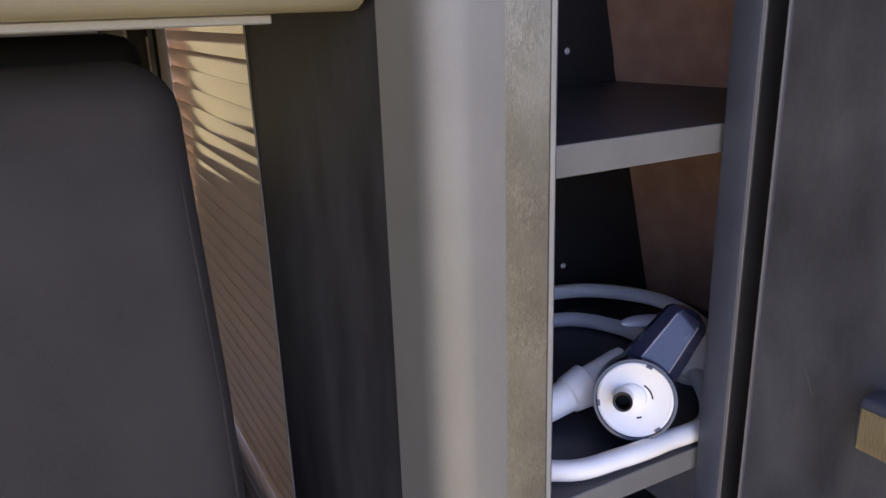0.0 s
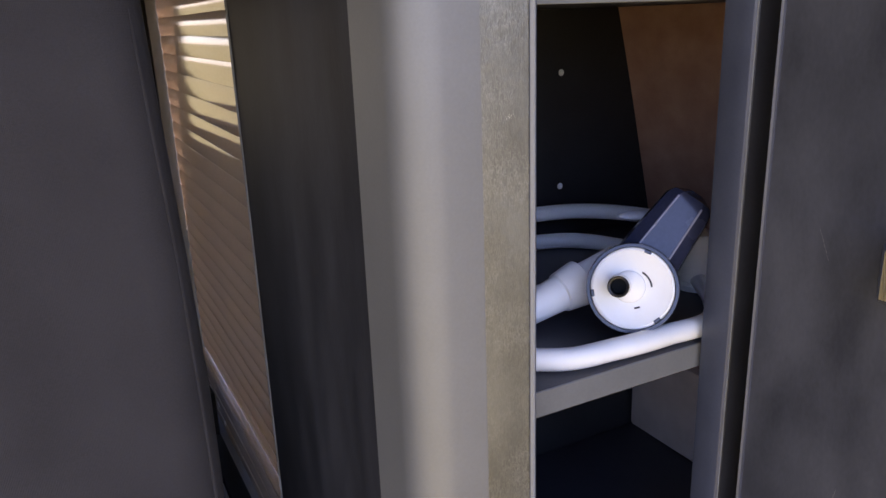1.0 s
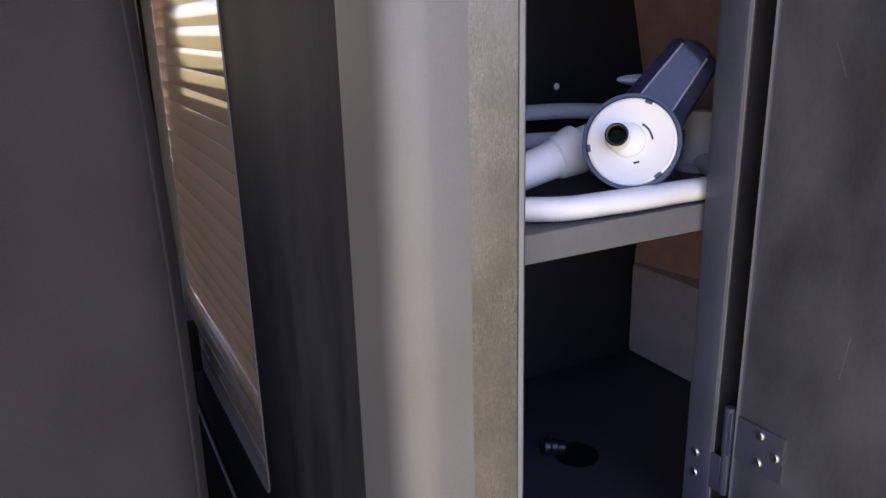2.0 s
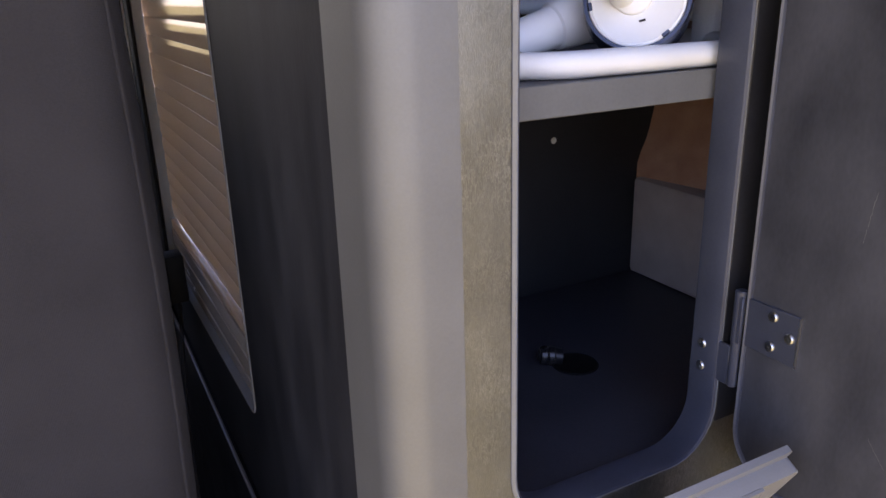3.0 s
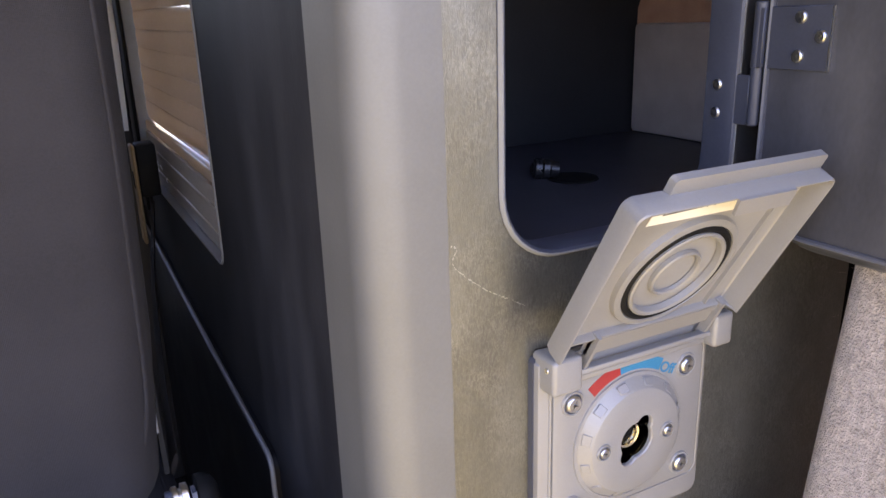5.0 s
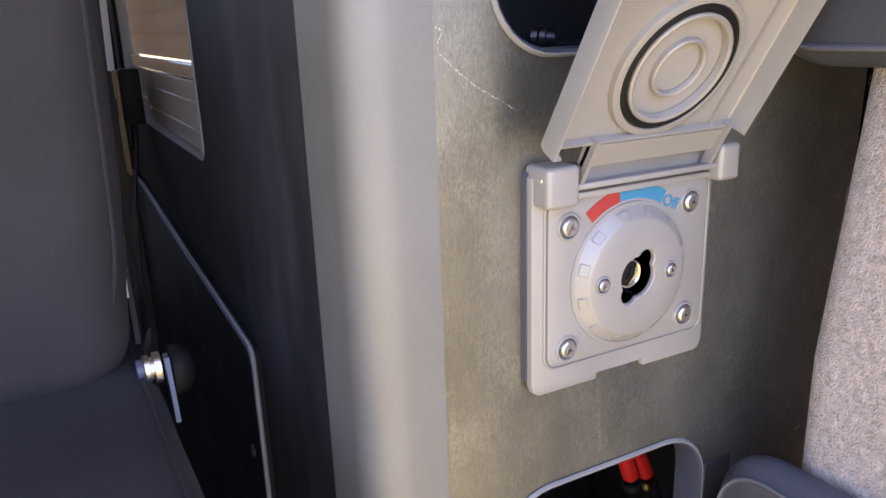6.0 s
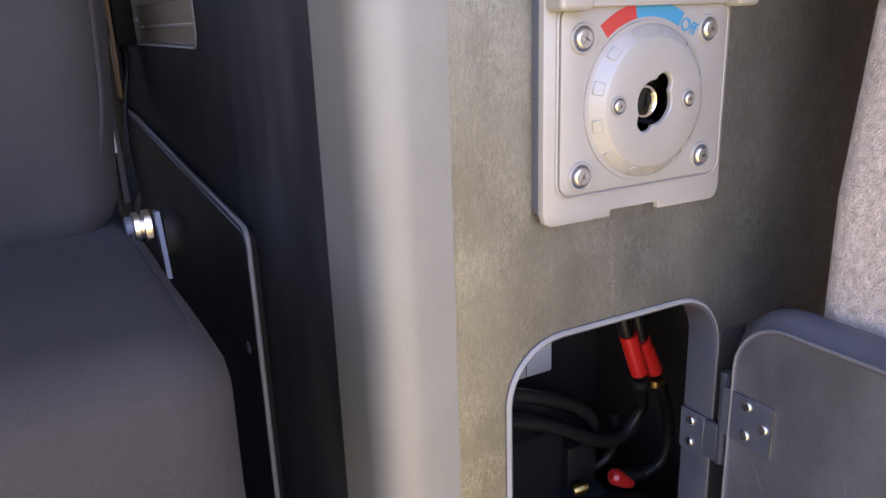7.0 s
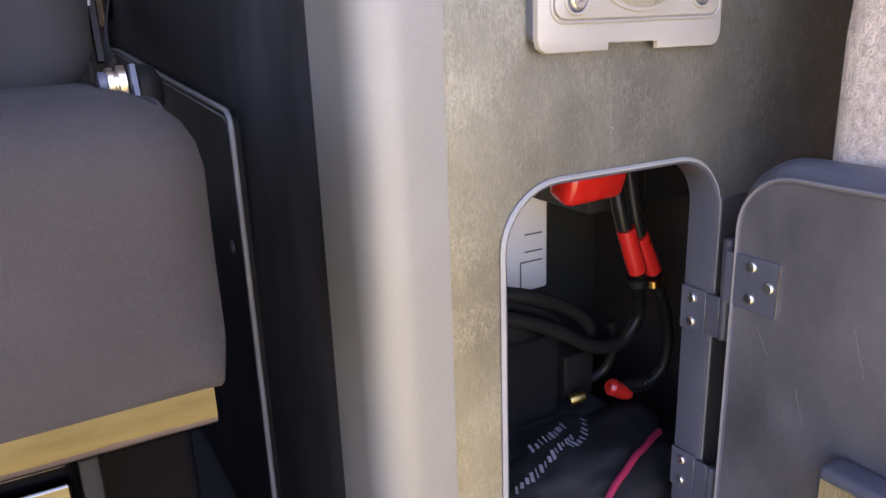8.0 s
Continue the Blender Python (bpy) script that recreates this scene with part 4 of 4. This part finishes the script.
LN = (0, -math.cos(LA), -math.sin(LA))
RC = lid_place(0.3325, 0.0455, 0.0)
bm = bmesh.new()
lathe(bm, [(0.0345, -0.0005), (0.0335, 0.0024), (0.0318, 0.0030), (0.0303, 0.0030), (0.0296, 0.0015), (0.0296, 0.0002)], facing(RC, LN), 56)
part("ridge", bm, M_SOCKET, lid)
bm = bmesh.new()
lathe(bm, [(0.0262, 0.0002), (0.0262, 0.0034), (0.0252, 0.0040), (0.0238, 0.0034), (0.0232, 0.0004)], facing(RC, LN), 56)
part("ridge", bm, M_SOCKET, lid)
bm = bmesh.new()
lathe(bm, [(0.0140, 0.0002), (0.0138, 0.0022), (0.0130, 0.0028), (0.0120, 0.0022), (0.0118, 0.0004)], facing(RC, LN), 40)
part("ridge", bm, M_SOCKET, lid)
bm = bmesh.new()
lathe(bm, [(0.0297, 0.0004), (0.0296, 0.0026), (0.0280, 0.0034), (0.0264, 0.0026), (0.0263, 0.0004)], facing(RC, LN), 56)
part("seal_ring", bm, M_RUBBER, lid, "black rubber seal ring")
bm = bmesh.new()
plate(bm, [(0.3700, 0.0130), (0.3711, 0.0130), (0.3768, 0.0930), (0.3757, 0.0930)], [], lid_place, 0.0, 0.0020)
part("rib", bm, M_SOCKET, lid)
bm = bmesh.new()
plate(bm, [(0.2975, 0.0812), (0.3738, 0.0805), (0.3738, 0.0945), (0.2990, 0.0945)], [], lid_place, 0.0002, 0.0005)
sticker = part("sticker", bm, M_PAPER, lid, "cream paper sticker with pen scrawl")
random.seed(5)
bm = bmesh.new()
for i in range(9):
    u = 0.304 + i * 0.0036 + random.uniform(-0.0010, 0.0010)
    h = 0.0016 + 0.0052 * random.random()
    k = random.uniform(-0.0008, 0.0030)
    plate(bm, [(u, 0.0862), (u + 0.0006, 0.0862), (u + 0.0006 + k, 0.0862 + h), (u + k, 0.0862 + h)], [], lid_place, 0.0005, 0.0006)
plate(bm, [(0.304, 0.0858), (0.335, 0.0868), (0.335, 0.0873), (0.304, 0.0863)], [], lid_place, 0.0005, 0.0006)
plate(bm, [(0.342, 0.088), (0.348, 0.088), (0.346, 0.092)], [], lid_place, 0.0005, 0.0006)
part("pen_marks", bm, M_INK, sticker)
bm = bmesh.new()
plate(bm, [(0.3270, 0.1006), (0.3610, 0.1006), (0.3618, 0.0920), (0.3290, 0.0920)], [], lid_place, 0.0118, 0.0134)
bmesh.ops.recalc_face_normals(bm, faces=bm.faces)
part("clip", bm, M_SOCKET, lid)
bm = bmesh.new()
plate(bm, rrect(0.2975, 0.0960, 0.3865, 0.1078, 0.0020, 4), [], lid_place, -0.0004, 0.0034)
part("grip_tab", bm, M_SOCKET, lid)
for u in (0.2990, 0.3790):
    bm = bmesh.new()
    plate(bm, [(u, -0.012), (u + 0.0022, -0.012), (u + 0.0022, 0.014), (u, 0.014)], [], lid_place, 0.001, 0.006)
    part("hinge_arm", bm, M_SOCKET, lid)
bm = bmesh.new()
plate(bm, [(0.2990, -0.0015), (0.3812, -0.0015), (0.3812, 0.0100), (0.2990, 0.0100)], [], lid_place, -0.0010, 0.0030)
part("cross_bar", bm, M_SOCKET, lid)
bm = bmesh.new()
plate(bm, [(0.2995, 0.0080), (0.3810, 0.0080), (0.3810, 0.0112), (0.2995, 0.0112)], [], lid_place, 0.0005, 0.0040)
part("lower_wall", bm, M_SOCKET, lid)

# ---- shower hand set on the middle shelf ----
SH = 0.8072
shower = thing("hand_shower", (0.36, 0.36, SH), "white hose and dark hand shower lying coiled on the shelf", "hand shower")
DN = Vector((-0.66, -0.69, 0.29)).normalized()
DCN = Vector((0.3690, 0.3085, 0.8445))
m = facing(DCN, DN)
bm = bmesh.new()
lathe(bm, [(0.0, -0.036), (0.0240, -0.036), (0.0280, -0.032), (0.0290, -0.022), (0.0287, -0.002), (0.0280, 0.001), (0.0262, 0.001), (0.0258, -0.002), (0.0, -0.002)], m, 48)
part("housing", bm, M_NAVY, shower, "dark round housing")
mn = m @ Matrix.Translation((-0.0078, 0.0015, 0))
bm = bmesh.new()
lathe(bm, [(0.0258, -0.0015), (0.0254, -0.0004), (0.0240, 0.0), (0.0232, -0.0006), (0.0, -0.0006)], m, 48)
disc = part("connector_disc", bm, M_WHITE, shower, "white connector disc")
bm = bmesh.new()
lathe(bm, [(0.0072, 0.001), (0.0068, 0.012), (0.0063, 0.0150)], mn, 24)
part("spigot", bm, M_WHITE, disc)
bm = bmesh.new()
lathe(bm, [(0.0064, 0.0148), (0.0066, 0.0175), (0.0060, 0.0180), (0.0050, 0.0174), (0.0048, 0.006)], mn, 24)
part("nozzle", bm, material("dark_nozzle_steel", (0.05, 0.048, 0.048), (0.08, 0.076, 0.076), 0.35, 0.6, 60, 500, 0.03), disc, "dark steel nozzle")
bm = bmesh.new()
lathe(bm, [(0.0049, 0.0165), (0.0047, 0.004), (0, 0.004)], mn, 20)
part("nozzle_hole", bm, M_RUBBER, disc)
bm = bmesh.new()
lathe(bm, [(0.0102, -0.0006), (0.0098, 0.0012), (0.0088, 0.0020), (0, 0.0022)], m @ Matrix.Translation((-0.0020, 0.0010, 0)), 32)
part("boss", bm, M_WHITE, disc, "raised white boss")
for a0, a1, r in ((8, 62, 0.0112), (-82, -66, 0.0118)):
    bm = bmesh.new()
    n = 10
    lo = [(r * math.cos(radians(a0 + (a1 - a0) * k / n)), r * math.sin(radians(a0 + (a1 - a0) * k / n))) for k in range(n + 1)]
    hi = [((r + 0.0011) * math.cos(radians(a0 + (a1 - a0) * k / n)), (r + 0.0011) * math.sin(radians(a0 + (a1 - a0) * k / n))) for k in range(n + 1)]
    plate(bm, lo + hi[::-1], [], lambda x, y, h: tuple(m @ Vector((x, y, h))), -0.0010, -0.0002)
    part("bayonet_slot", bm, M_BLACK, disc)
for k in range(3):
    part("rim_tooth", made_box((0.0236, 0.0256), (-0.0022, 0.0022), (-0.001, 0.0006), 0.0003, 1, m @ Matrix.Rotation(radians(70 + 120 * k), 4, "Z")), M_NAVY, disc)
# handle: an oval grip rising behind the disc
bm = bmesh.new()
path = curve_through([DCN - DN * 0.018 + Vector((0.004, 0.002, 0.004)), (0.3945, 0.3200, 0.8590), (0.4092, 0.3165, 0.8780), (0.4235, 0.3130, 0.8965)], 6)
GRIP = [(-1.0, -0.25), (-0.93, 0.22), (-0.52, 0.60), (0.50, 0.62), (0.92, 0.25), (1.0, -0.25), (0.62, -0.68), (-0.62, -0.68)]
rows = []
for i, q in enumerate(path):
    f = i / (len(path) - 1)
    r = (0.0228 - 0.0072 * f) * (1 if f < 0.88 else math.sqrt(max(0.05, 1 - ((f - 0.88) / 0.13) ** 2)))
    t = (path[min(i + 1, len(path) - 1)] - path[max(i - 1, 0)]).normalized()
    s = DN.cross(t).normalized()
    u = t.cross(s)
    if u.dot(DN) < 0:
        u = -u
    rows.append([bm.verts.new(q + s * (r * a) + u * (r * b)) for a, b in GRIP])
EDGES = [[row[k].co.copy() for row in rows[3:-2]] for k in (2, 3)]
for a, b in zip(rows, rows[1:]):
    for k in range(8):
        bm.faces.new((a[k], a[(k + 1) % 8], b[(k + 1) % 8], b[k]))
bm.faces.new(rows[0])
bm.faces.new(list(reversed(rows[-1])))
handle = part("handle", bm, M_NAVY, shower, "smoked dark blue grip", 25)
# thin pale tubes draw the highlights on the grip's two front ridges
for line in EDGES:
    bm = bmesh.new()
    tube(bm, line, 0.0007, 8)
    part("grip_highlight", bm, material("pale_highlight", (0.20, 0.20, 0.26), (0.28, 0.28, 0.34), 0.2, 0.0, 30, 500, 0.02), handle, "pale line standing for the highlight along the grip")
# elbow and collar to the left
bm = bmesh.new()
E0 = Vector((0.3920, 0.3580, 0.8400))
d = Vector((-0.96, 0.06, -0.27)).normalized()
lathe(bm, [(0, -0.012), (0.0125, -0.012), (0.0130, -0.006), (0.0126, 0.020), (0.0120, 0.022), (0.0120, 0.026)], facing(E0, d), 28)
part("elbow", bm, M_WHITE, shower)
bm = bmesh.new()
lathe(bm, [(0.0120, 0.0235), (0.0152, 0.0237), (0.0160, 0.0245), (0.0160, 0.0262), (0.0140, 0.0400), (0.0138, 0.0410), (0.0122, 0.0420), (0.0122, 0.0430), (0.0108, 0.075), (0, 0.075)], facing(E0, d), 28)
part("collar", bm, M_WHITE, shower, "white ribbed hose collar", 15)
HR = 0.0068
hz = SH + HR
bm = bmesh.new()
pts = [E0 + d * 0.07, (0.285, 0.372, 0.819), (0.246, 0.412, hz), (0.265, 0.478, hz), (0.35, 0.512, hz), (0.452, 0.503, hz), (0.487, 0.462, hz), (0.492, 0.41, hz), (0.472, 0.345, hz), (0.4300, 0.2985, hz), (0.385, 0.2945, hz), (0.345, 0.2955, hz), (0.305, 0.3035, hz), (0.262, 0.345, hz + 0.002), (0.258, 0.42, hz + 0.012), (0.30, 0.495, hz + 0.0200), (0.40, 0.519, hz + 0.0225), (0.485, 0.508, hz + 0.022), (0.535, 0.455, hz + 0.018), (0.535, 0.395, hz + 0.010), (0.505, 0.335, hz), (0.475, 0.305, hz)]
tube(bm, curve_through(pts, 40), HR, 20, 1.0, 0.0, 0.075)
part("hose", bm, M_HOSE, shower, "white braided shower hose", 60)
bm = bmesh.new()
bmesh.ops.create_icosphere(bm, subdivisions=4, radius=1, matrix=Matrix.Translation((0.4200, 0.3560, 0.8740)) @ pose(0, 0, 0, 0, 4, -8) @ Matrix.Diagonal((0.0205, 0.0080, 0.0038, 1)))
part("lever", bm, material("pale_grey_plastic", (0.42, 0.43, 0.46), (0.50, 0.51, 0.54), 0.35, 0.0, 40, 500, 0.04), shower, "grey trigger lever")
bm = bmesh.new()
lathe(bm, [(0, 0), (0.016, 0), (0.0165, 0.002), (0.0165, 0.0045), (0.012, 0.006), (0.0115, 0.036), (0.009, 0.042), (0, 0.042)], Matrix.Translation((0.482, 0.362, SH)), 28)
part("rose", bm, M_WHITE, shower, "white shower rose")

# small black drain cap on the compartment floor
cap = thing("drain_cap", (0.402, 0.403, 0.5760), "black rubber drain grommet with a short ribbed pipe stub", "drain")
bm = bmesh.new()
lathe(bm, [(0, 0.0006), (0.0150, 0.0006), (0.0160, 0.0012), (0.0172, 0.0010), (0.0180, 0)], Matrix.Translation((0.4075, 0.3985, 0.5760)), 32)
part("cap", bm, material("matt_black_rubber", (0.004, 0.004, 0.004), (0.008, 0.008, 0.008), 0.9, 0, 60, 800, 0.1, spec=0.1), cap)
bm = bmesh.new()
lathe(bm, [(0, 0.0005), (0.0036, 0), (0.0040, 0.0012), (0.0062, 0.0016), (0.0072, 0.0030), (0.0074, 0.0070), (0.0068, 0.0078), (0.0074, 0.0086), (0.0074, 0.0125), (0.0066, 0.0135), (0.0060, 0.0190), (0, 0.0195)], facing((0.3835, 0.4145, 0.5834), (0.87, -0.48, -0.09)), 24)
part("pipe_stub", bm, material("glossy_black_pipe", (0.010, 0.010, 0.011), (0.016, 0.016, 0.017), 0.30, 0.0, 60, 800, 0.02), cap, "glossy black pipe stub", 25)

# ---- lower compartment ----
unit = thing("control_unit", (0.39, 0.50, 0.21), "white plastic control unit fixed to the back panel", "control unit")
bm = bmesh.new()
box(bm, (0.33, 0.447), (0.470, 0.5315), (0.2125, 0.39), 0.003, 3)
part("body", bm, M_WHITE, unit)
bm = bmesh.new()
for z in (0.262, 0.247):
    box(bm, (0.423, 0.4405), (0.4692, 0.4702), (z, z + 0.0011), 0.0002, 1)
box(bm, (0.418, 0.4405), (0.4692, 0.4702), (0.2384, 0.2395), 0.0002, 1)
box(bm, (0.418, 0.4190), (0.4692, 0.4702), (0.2140, 0.2383), 0.0002, 1)
part("embossing", bm, M_SHELF_EDGE, unit)
part("lower_liner", made_box((0.2265, 0.60), (0.522, 0.5315), (0.041, 0.555), 0.0005, 1), material("olive_grey_liner", (0.030, 0.030, 0.024), (0.046, 0.046, 0.037), 0.6, 0, 20, 500, 0.1), cabinet)
# dark sheet added in front of the carpet wall to darken this side
part("darkening_sheet", made_box((0.5420, 0.5480), (0.2830, 0.5210), (0.0410, 0.5550), 0.0005, 1), material("dark_brown_sheet", (0.030, 0.023, 0.020), (0.050, 0.039, 0.034), 0.7, 0, 20, 500, 0.1), cabinet)
part("battery_cover", made_box((0.43, 0.575), (0.40, 0.50), (0.292, 0.40), 0.004, 2), M_BLACK, cabinet)

switch = thing("battery_switch", (0.42, 0.41, 0.31), "red battery isolator knob on a black base", "switch")
bm = bmesh.new()
box(bm, (0.385, 0.4295), (0.376, 0.42), (0.326, 0.385), 0.003, 2)
part("base", bm, M_BLACK, switch)
bm = bmesh.new()
box(bm, (0.372, 0.424), (0.352, 0.3755), (0.316, 0.340), 0.007, 3, Matrix.Translation((0.403, 0.36, 0.325)) @ pose(0, 0, 0, 20, 0, 4) @ Matrix.Translation((-0.403, -0.36, -0.325)))
part("knob", bm, M_RED, switch, "red turning knob")


def cable(pts, r, label, sleeve=None, ribs=0.0, cat="cable", clamp=None):
    c = thing("cable", pts[-1], label, cat, "cables in the lower compartment")
    bm = bmesh.new()
    tube(bm, curve_through(pts, 10), r, 12, 1.0, ribs)
    part("sheath", bm, M_CABLE, c)
    if sleeve:
        bm = bmesh.new()
        tube(bm, curve_through(sleeve, 4), r * 1.24, 14)
        part("sleeve", bm, M_RED, c, "red heat-shrink sleeve")
        bm = bmesh.new()
        q = Vector(sleeve[-1])
        lathe(bm, [(r * 1.0, -0.003), (r * 1.35, -0.002), (r * 1.35, 0.003), (r, 0.004)], facing(q + Vector((0.001, 0, -0.008)), (0.1, 0, -1)), 16)
        part("collar", bm, clamp or M_RUBBER, c)
    return c


cable([(0.428, 0.372, 0.330), (0.430, 0.364, 0.298), (0.4385, 0.362, 0.274), (0.4449, 0.362, 0.2571), (0.4590, 0.375, 0.2350), (0.4690, 0.383, 0.2120), (0.4570, 0.385, 0.1925), (0.4380, 0.385, 0.1905), (0.4200, 0.385, 0.1975), (0.3870, 0.385, 0.2176), (0.3501, 0.387, 0.2329), (0.30, 0.392, 0.245), (0.255, 0.395, 0.252)], 0.0055, "black power cable with a red heat-shrink sleeve", [(0.4320, 0.362, 0.2909), (0.4385, 0.362, 0.274), (0.4449, 0.362, 0.2571)])
cable([(0.442, 0.372, 0.330), (0.4445, 0.364, 0.292), (0.4530, 0.362, 0.2690), (0.4604, 0.362, 0.2540), (0.4719, 0.370, 0.2400), (0.4816, 0.372, 0.2242), (0.4900, 0.372, 0.1937), (0.4877, 0.374, 0.1651), (0.4732, 0.378, 0.1522), (0.4553, 0.384, 0.1530)], 0.0052, "black ribbed conduit with a red heat-shrink sleeve", [(0.4456, 0.362, 0.2832), (0.4530, 0.362, 0.2690), (0.4604, 0.362, 0.2540)], 0.12, "cable", M_BRASS)
cable([(0.255, 0.402, 0.268), (0.3052, 0.402, 0.258), (0.3552, 0.398, 0.2476), (0.3827, 0.395, 0.2386), (0.4125, 0.395, 0.2234), (0.4310, 0.396, 0.2034), (0.436, 0.41, 0.175)], 0.0055, "black power cable crossing the compartment")
cable([(0.255, 0.410, 0.258), (0.3100, 0.408, 0.2490), (0.3600, 0.404, 0.2370), (0.3950, 0.402, 0.2200), (0.4150, 0.410, 0.1950)], 0.0045, "thinner black cable beside the other leads")
cable([(0.452, 0.396, 0.205), (0.4555, 0.396, 0.185), (0.4500, 0.400, 0.162), (0.4250, 0.405, 0.152)], 0.0036, "thin black cable end")
cable([(0.4857, 0.402, 0.330), (0.4860, 0.400, 0.3000), (0.4862, 0.401, 0.2870)], 0.0016, "thin grey lead hanging beside the sleeves")
tip = thing("cable_lug", (0.452, 0.384, 0.150), "red insulated cable lug", "cable lug")
bm = bmesh.new()
lathe(bm, [(0, 0.013), (0.004, 0.013), (0.0065, 0.006), (0.0070, -0.006), (0.0045, -0.009), (0, -0.009)], facing((0.4502, 0.384, 0.1515), (0.8, -0.2, -0.5)), 18)
part("boot", bm, M_RED, tip)
tip = thing("cable_lug", (0.4150, 0.391, 0.146), "small brass cable lug", "cable lug")
bm = bmesh.new()
lathe(bm, [(0, 0.007), (0.004, 0.007), (0.0048, 0.003), (0.0048, -0.005), (0, -0.006)], facing((0.4150, 0.391, 0.1505), (0.9, -0.3, 0.2)), 14)
part("lug", bm, M_BRASS, tip)
blk = thing("fuse_block", (0.37, 0.42, 0.135), "black plastic fuse block with cable sockets", "fuse block")
bm = bmesh.new()
box(bm, (0.30, 0.405), (0.40, 0.47), (0.135, 0.205), 0.003, 2)
part("body", bm, M_KICK, blk)
bm = bmesh.new()
box(bm, (0.4085, 0.4390), (0.398, 0.44), (0.1460, 0.1840), 0.004, 2)
part("socket", bm, M_CABLE, blk)
part("bracket", made_box((0.2265, 0.45), (0.395, 0.52), (0.128, 0.1345), 0.0008, 1), M_BLACK, cabinet)

# soft black bag at the bottom with unreadable pale print and a cord
bag = thing("cloth_bag", (0.40, 0.36, 0.04), "black cloth bag with pale print and a raspberry cord", "bag")
bm = bmesh.new()
bmesh.ops.create_icosphere(bm, subdivisions=5, radius=1)
for v in bm.verts:
    q = v.co.copy()
    w = noise.noise(q * 2.3) * 0.12 + noise.noise(q * 5.5) * 0.06 + noise.noise(q * 11) * 0.02
    sq = Vector([math.copysign(abs(c) ** 0.75, c) for c in q]) * (1 + w)
    v.co = Vector((0.392 + sq.x * 0.100, 0.352 + sq.y * 0.060, 0.090 + sq.z * 0.052 + max(0.0, sq.x) * 0.006))
    v.co.z = max(v.co.z, 0.0405)
BAGM = bm.copy()
part("cloth", bm, M_BAG, bag, "", 70)
BAGM.verts.ensure_lookup_table()


def bag_top(x, y):
    best = max((v.co.z - 30 * ((v.co.x - x) ** 2 + (v.co.y - y) ** 2) for v in BAGM.verts))
    return best


random.seed(9)
ROWS = ((0.322, 0.384, 0.338, 0.020, 15, -26), (0.352, 0.392, 0.362, 0.016, 10, 8), (0.376, 0.412, 0.348, 0.030, 8, 34))
for x0, x1, y0, bend, count, turn in ROWS:
    for i in range(count):
        f = i / (count - 1)
        x, y = x0 + (x1 - x0) * f, y0 + bend * f * f
        z = bag_top(x, y)
        m = Matrix.Translation((x, y, z + 0.0006)) @ pose(0, 0, 0, 24, 0, turn + 20 * f + random.uniform(-9, 9))
        w, h = random.choice((0.0006, 0.0009, 0.0013)), random.uniform(0.0022, 0.0042)
        part("print_mark", made_box((-w, w), (-h, h), (-0.0003, 0.0003), 0.0001, 1, m), M_GREYPRINT, bag)
CORD = [(x, y, bag_top(x, y) + 0.0022) for x, y in ((0.366, 0.300), (0.380, 0.306), (0.394, 0.312), (0.408, 0.318), (0.422, 0.324), (0.436, 0.330), (0.446, 0.334))]
BAGM.free()
cord = thing("cord", (0.415, 0.325, 0.11), "raspberry red cord lying on the bag", "cord")
bm = bmesh.new()
tube(bm, curve_through(CORD, 8), 0.0026, 10, 1.0, 0.12)
part("braid", bm, M_PINK, cord)
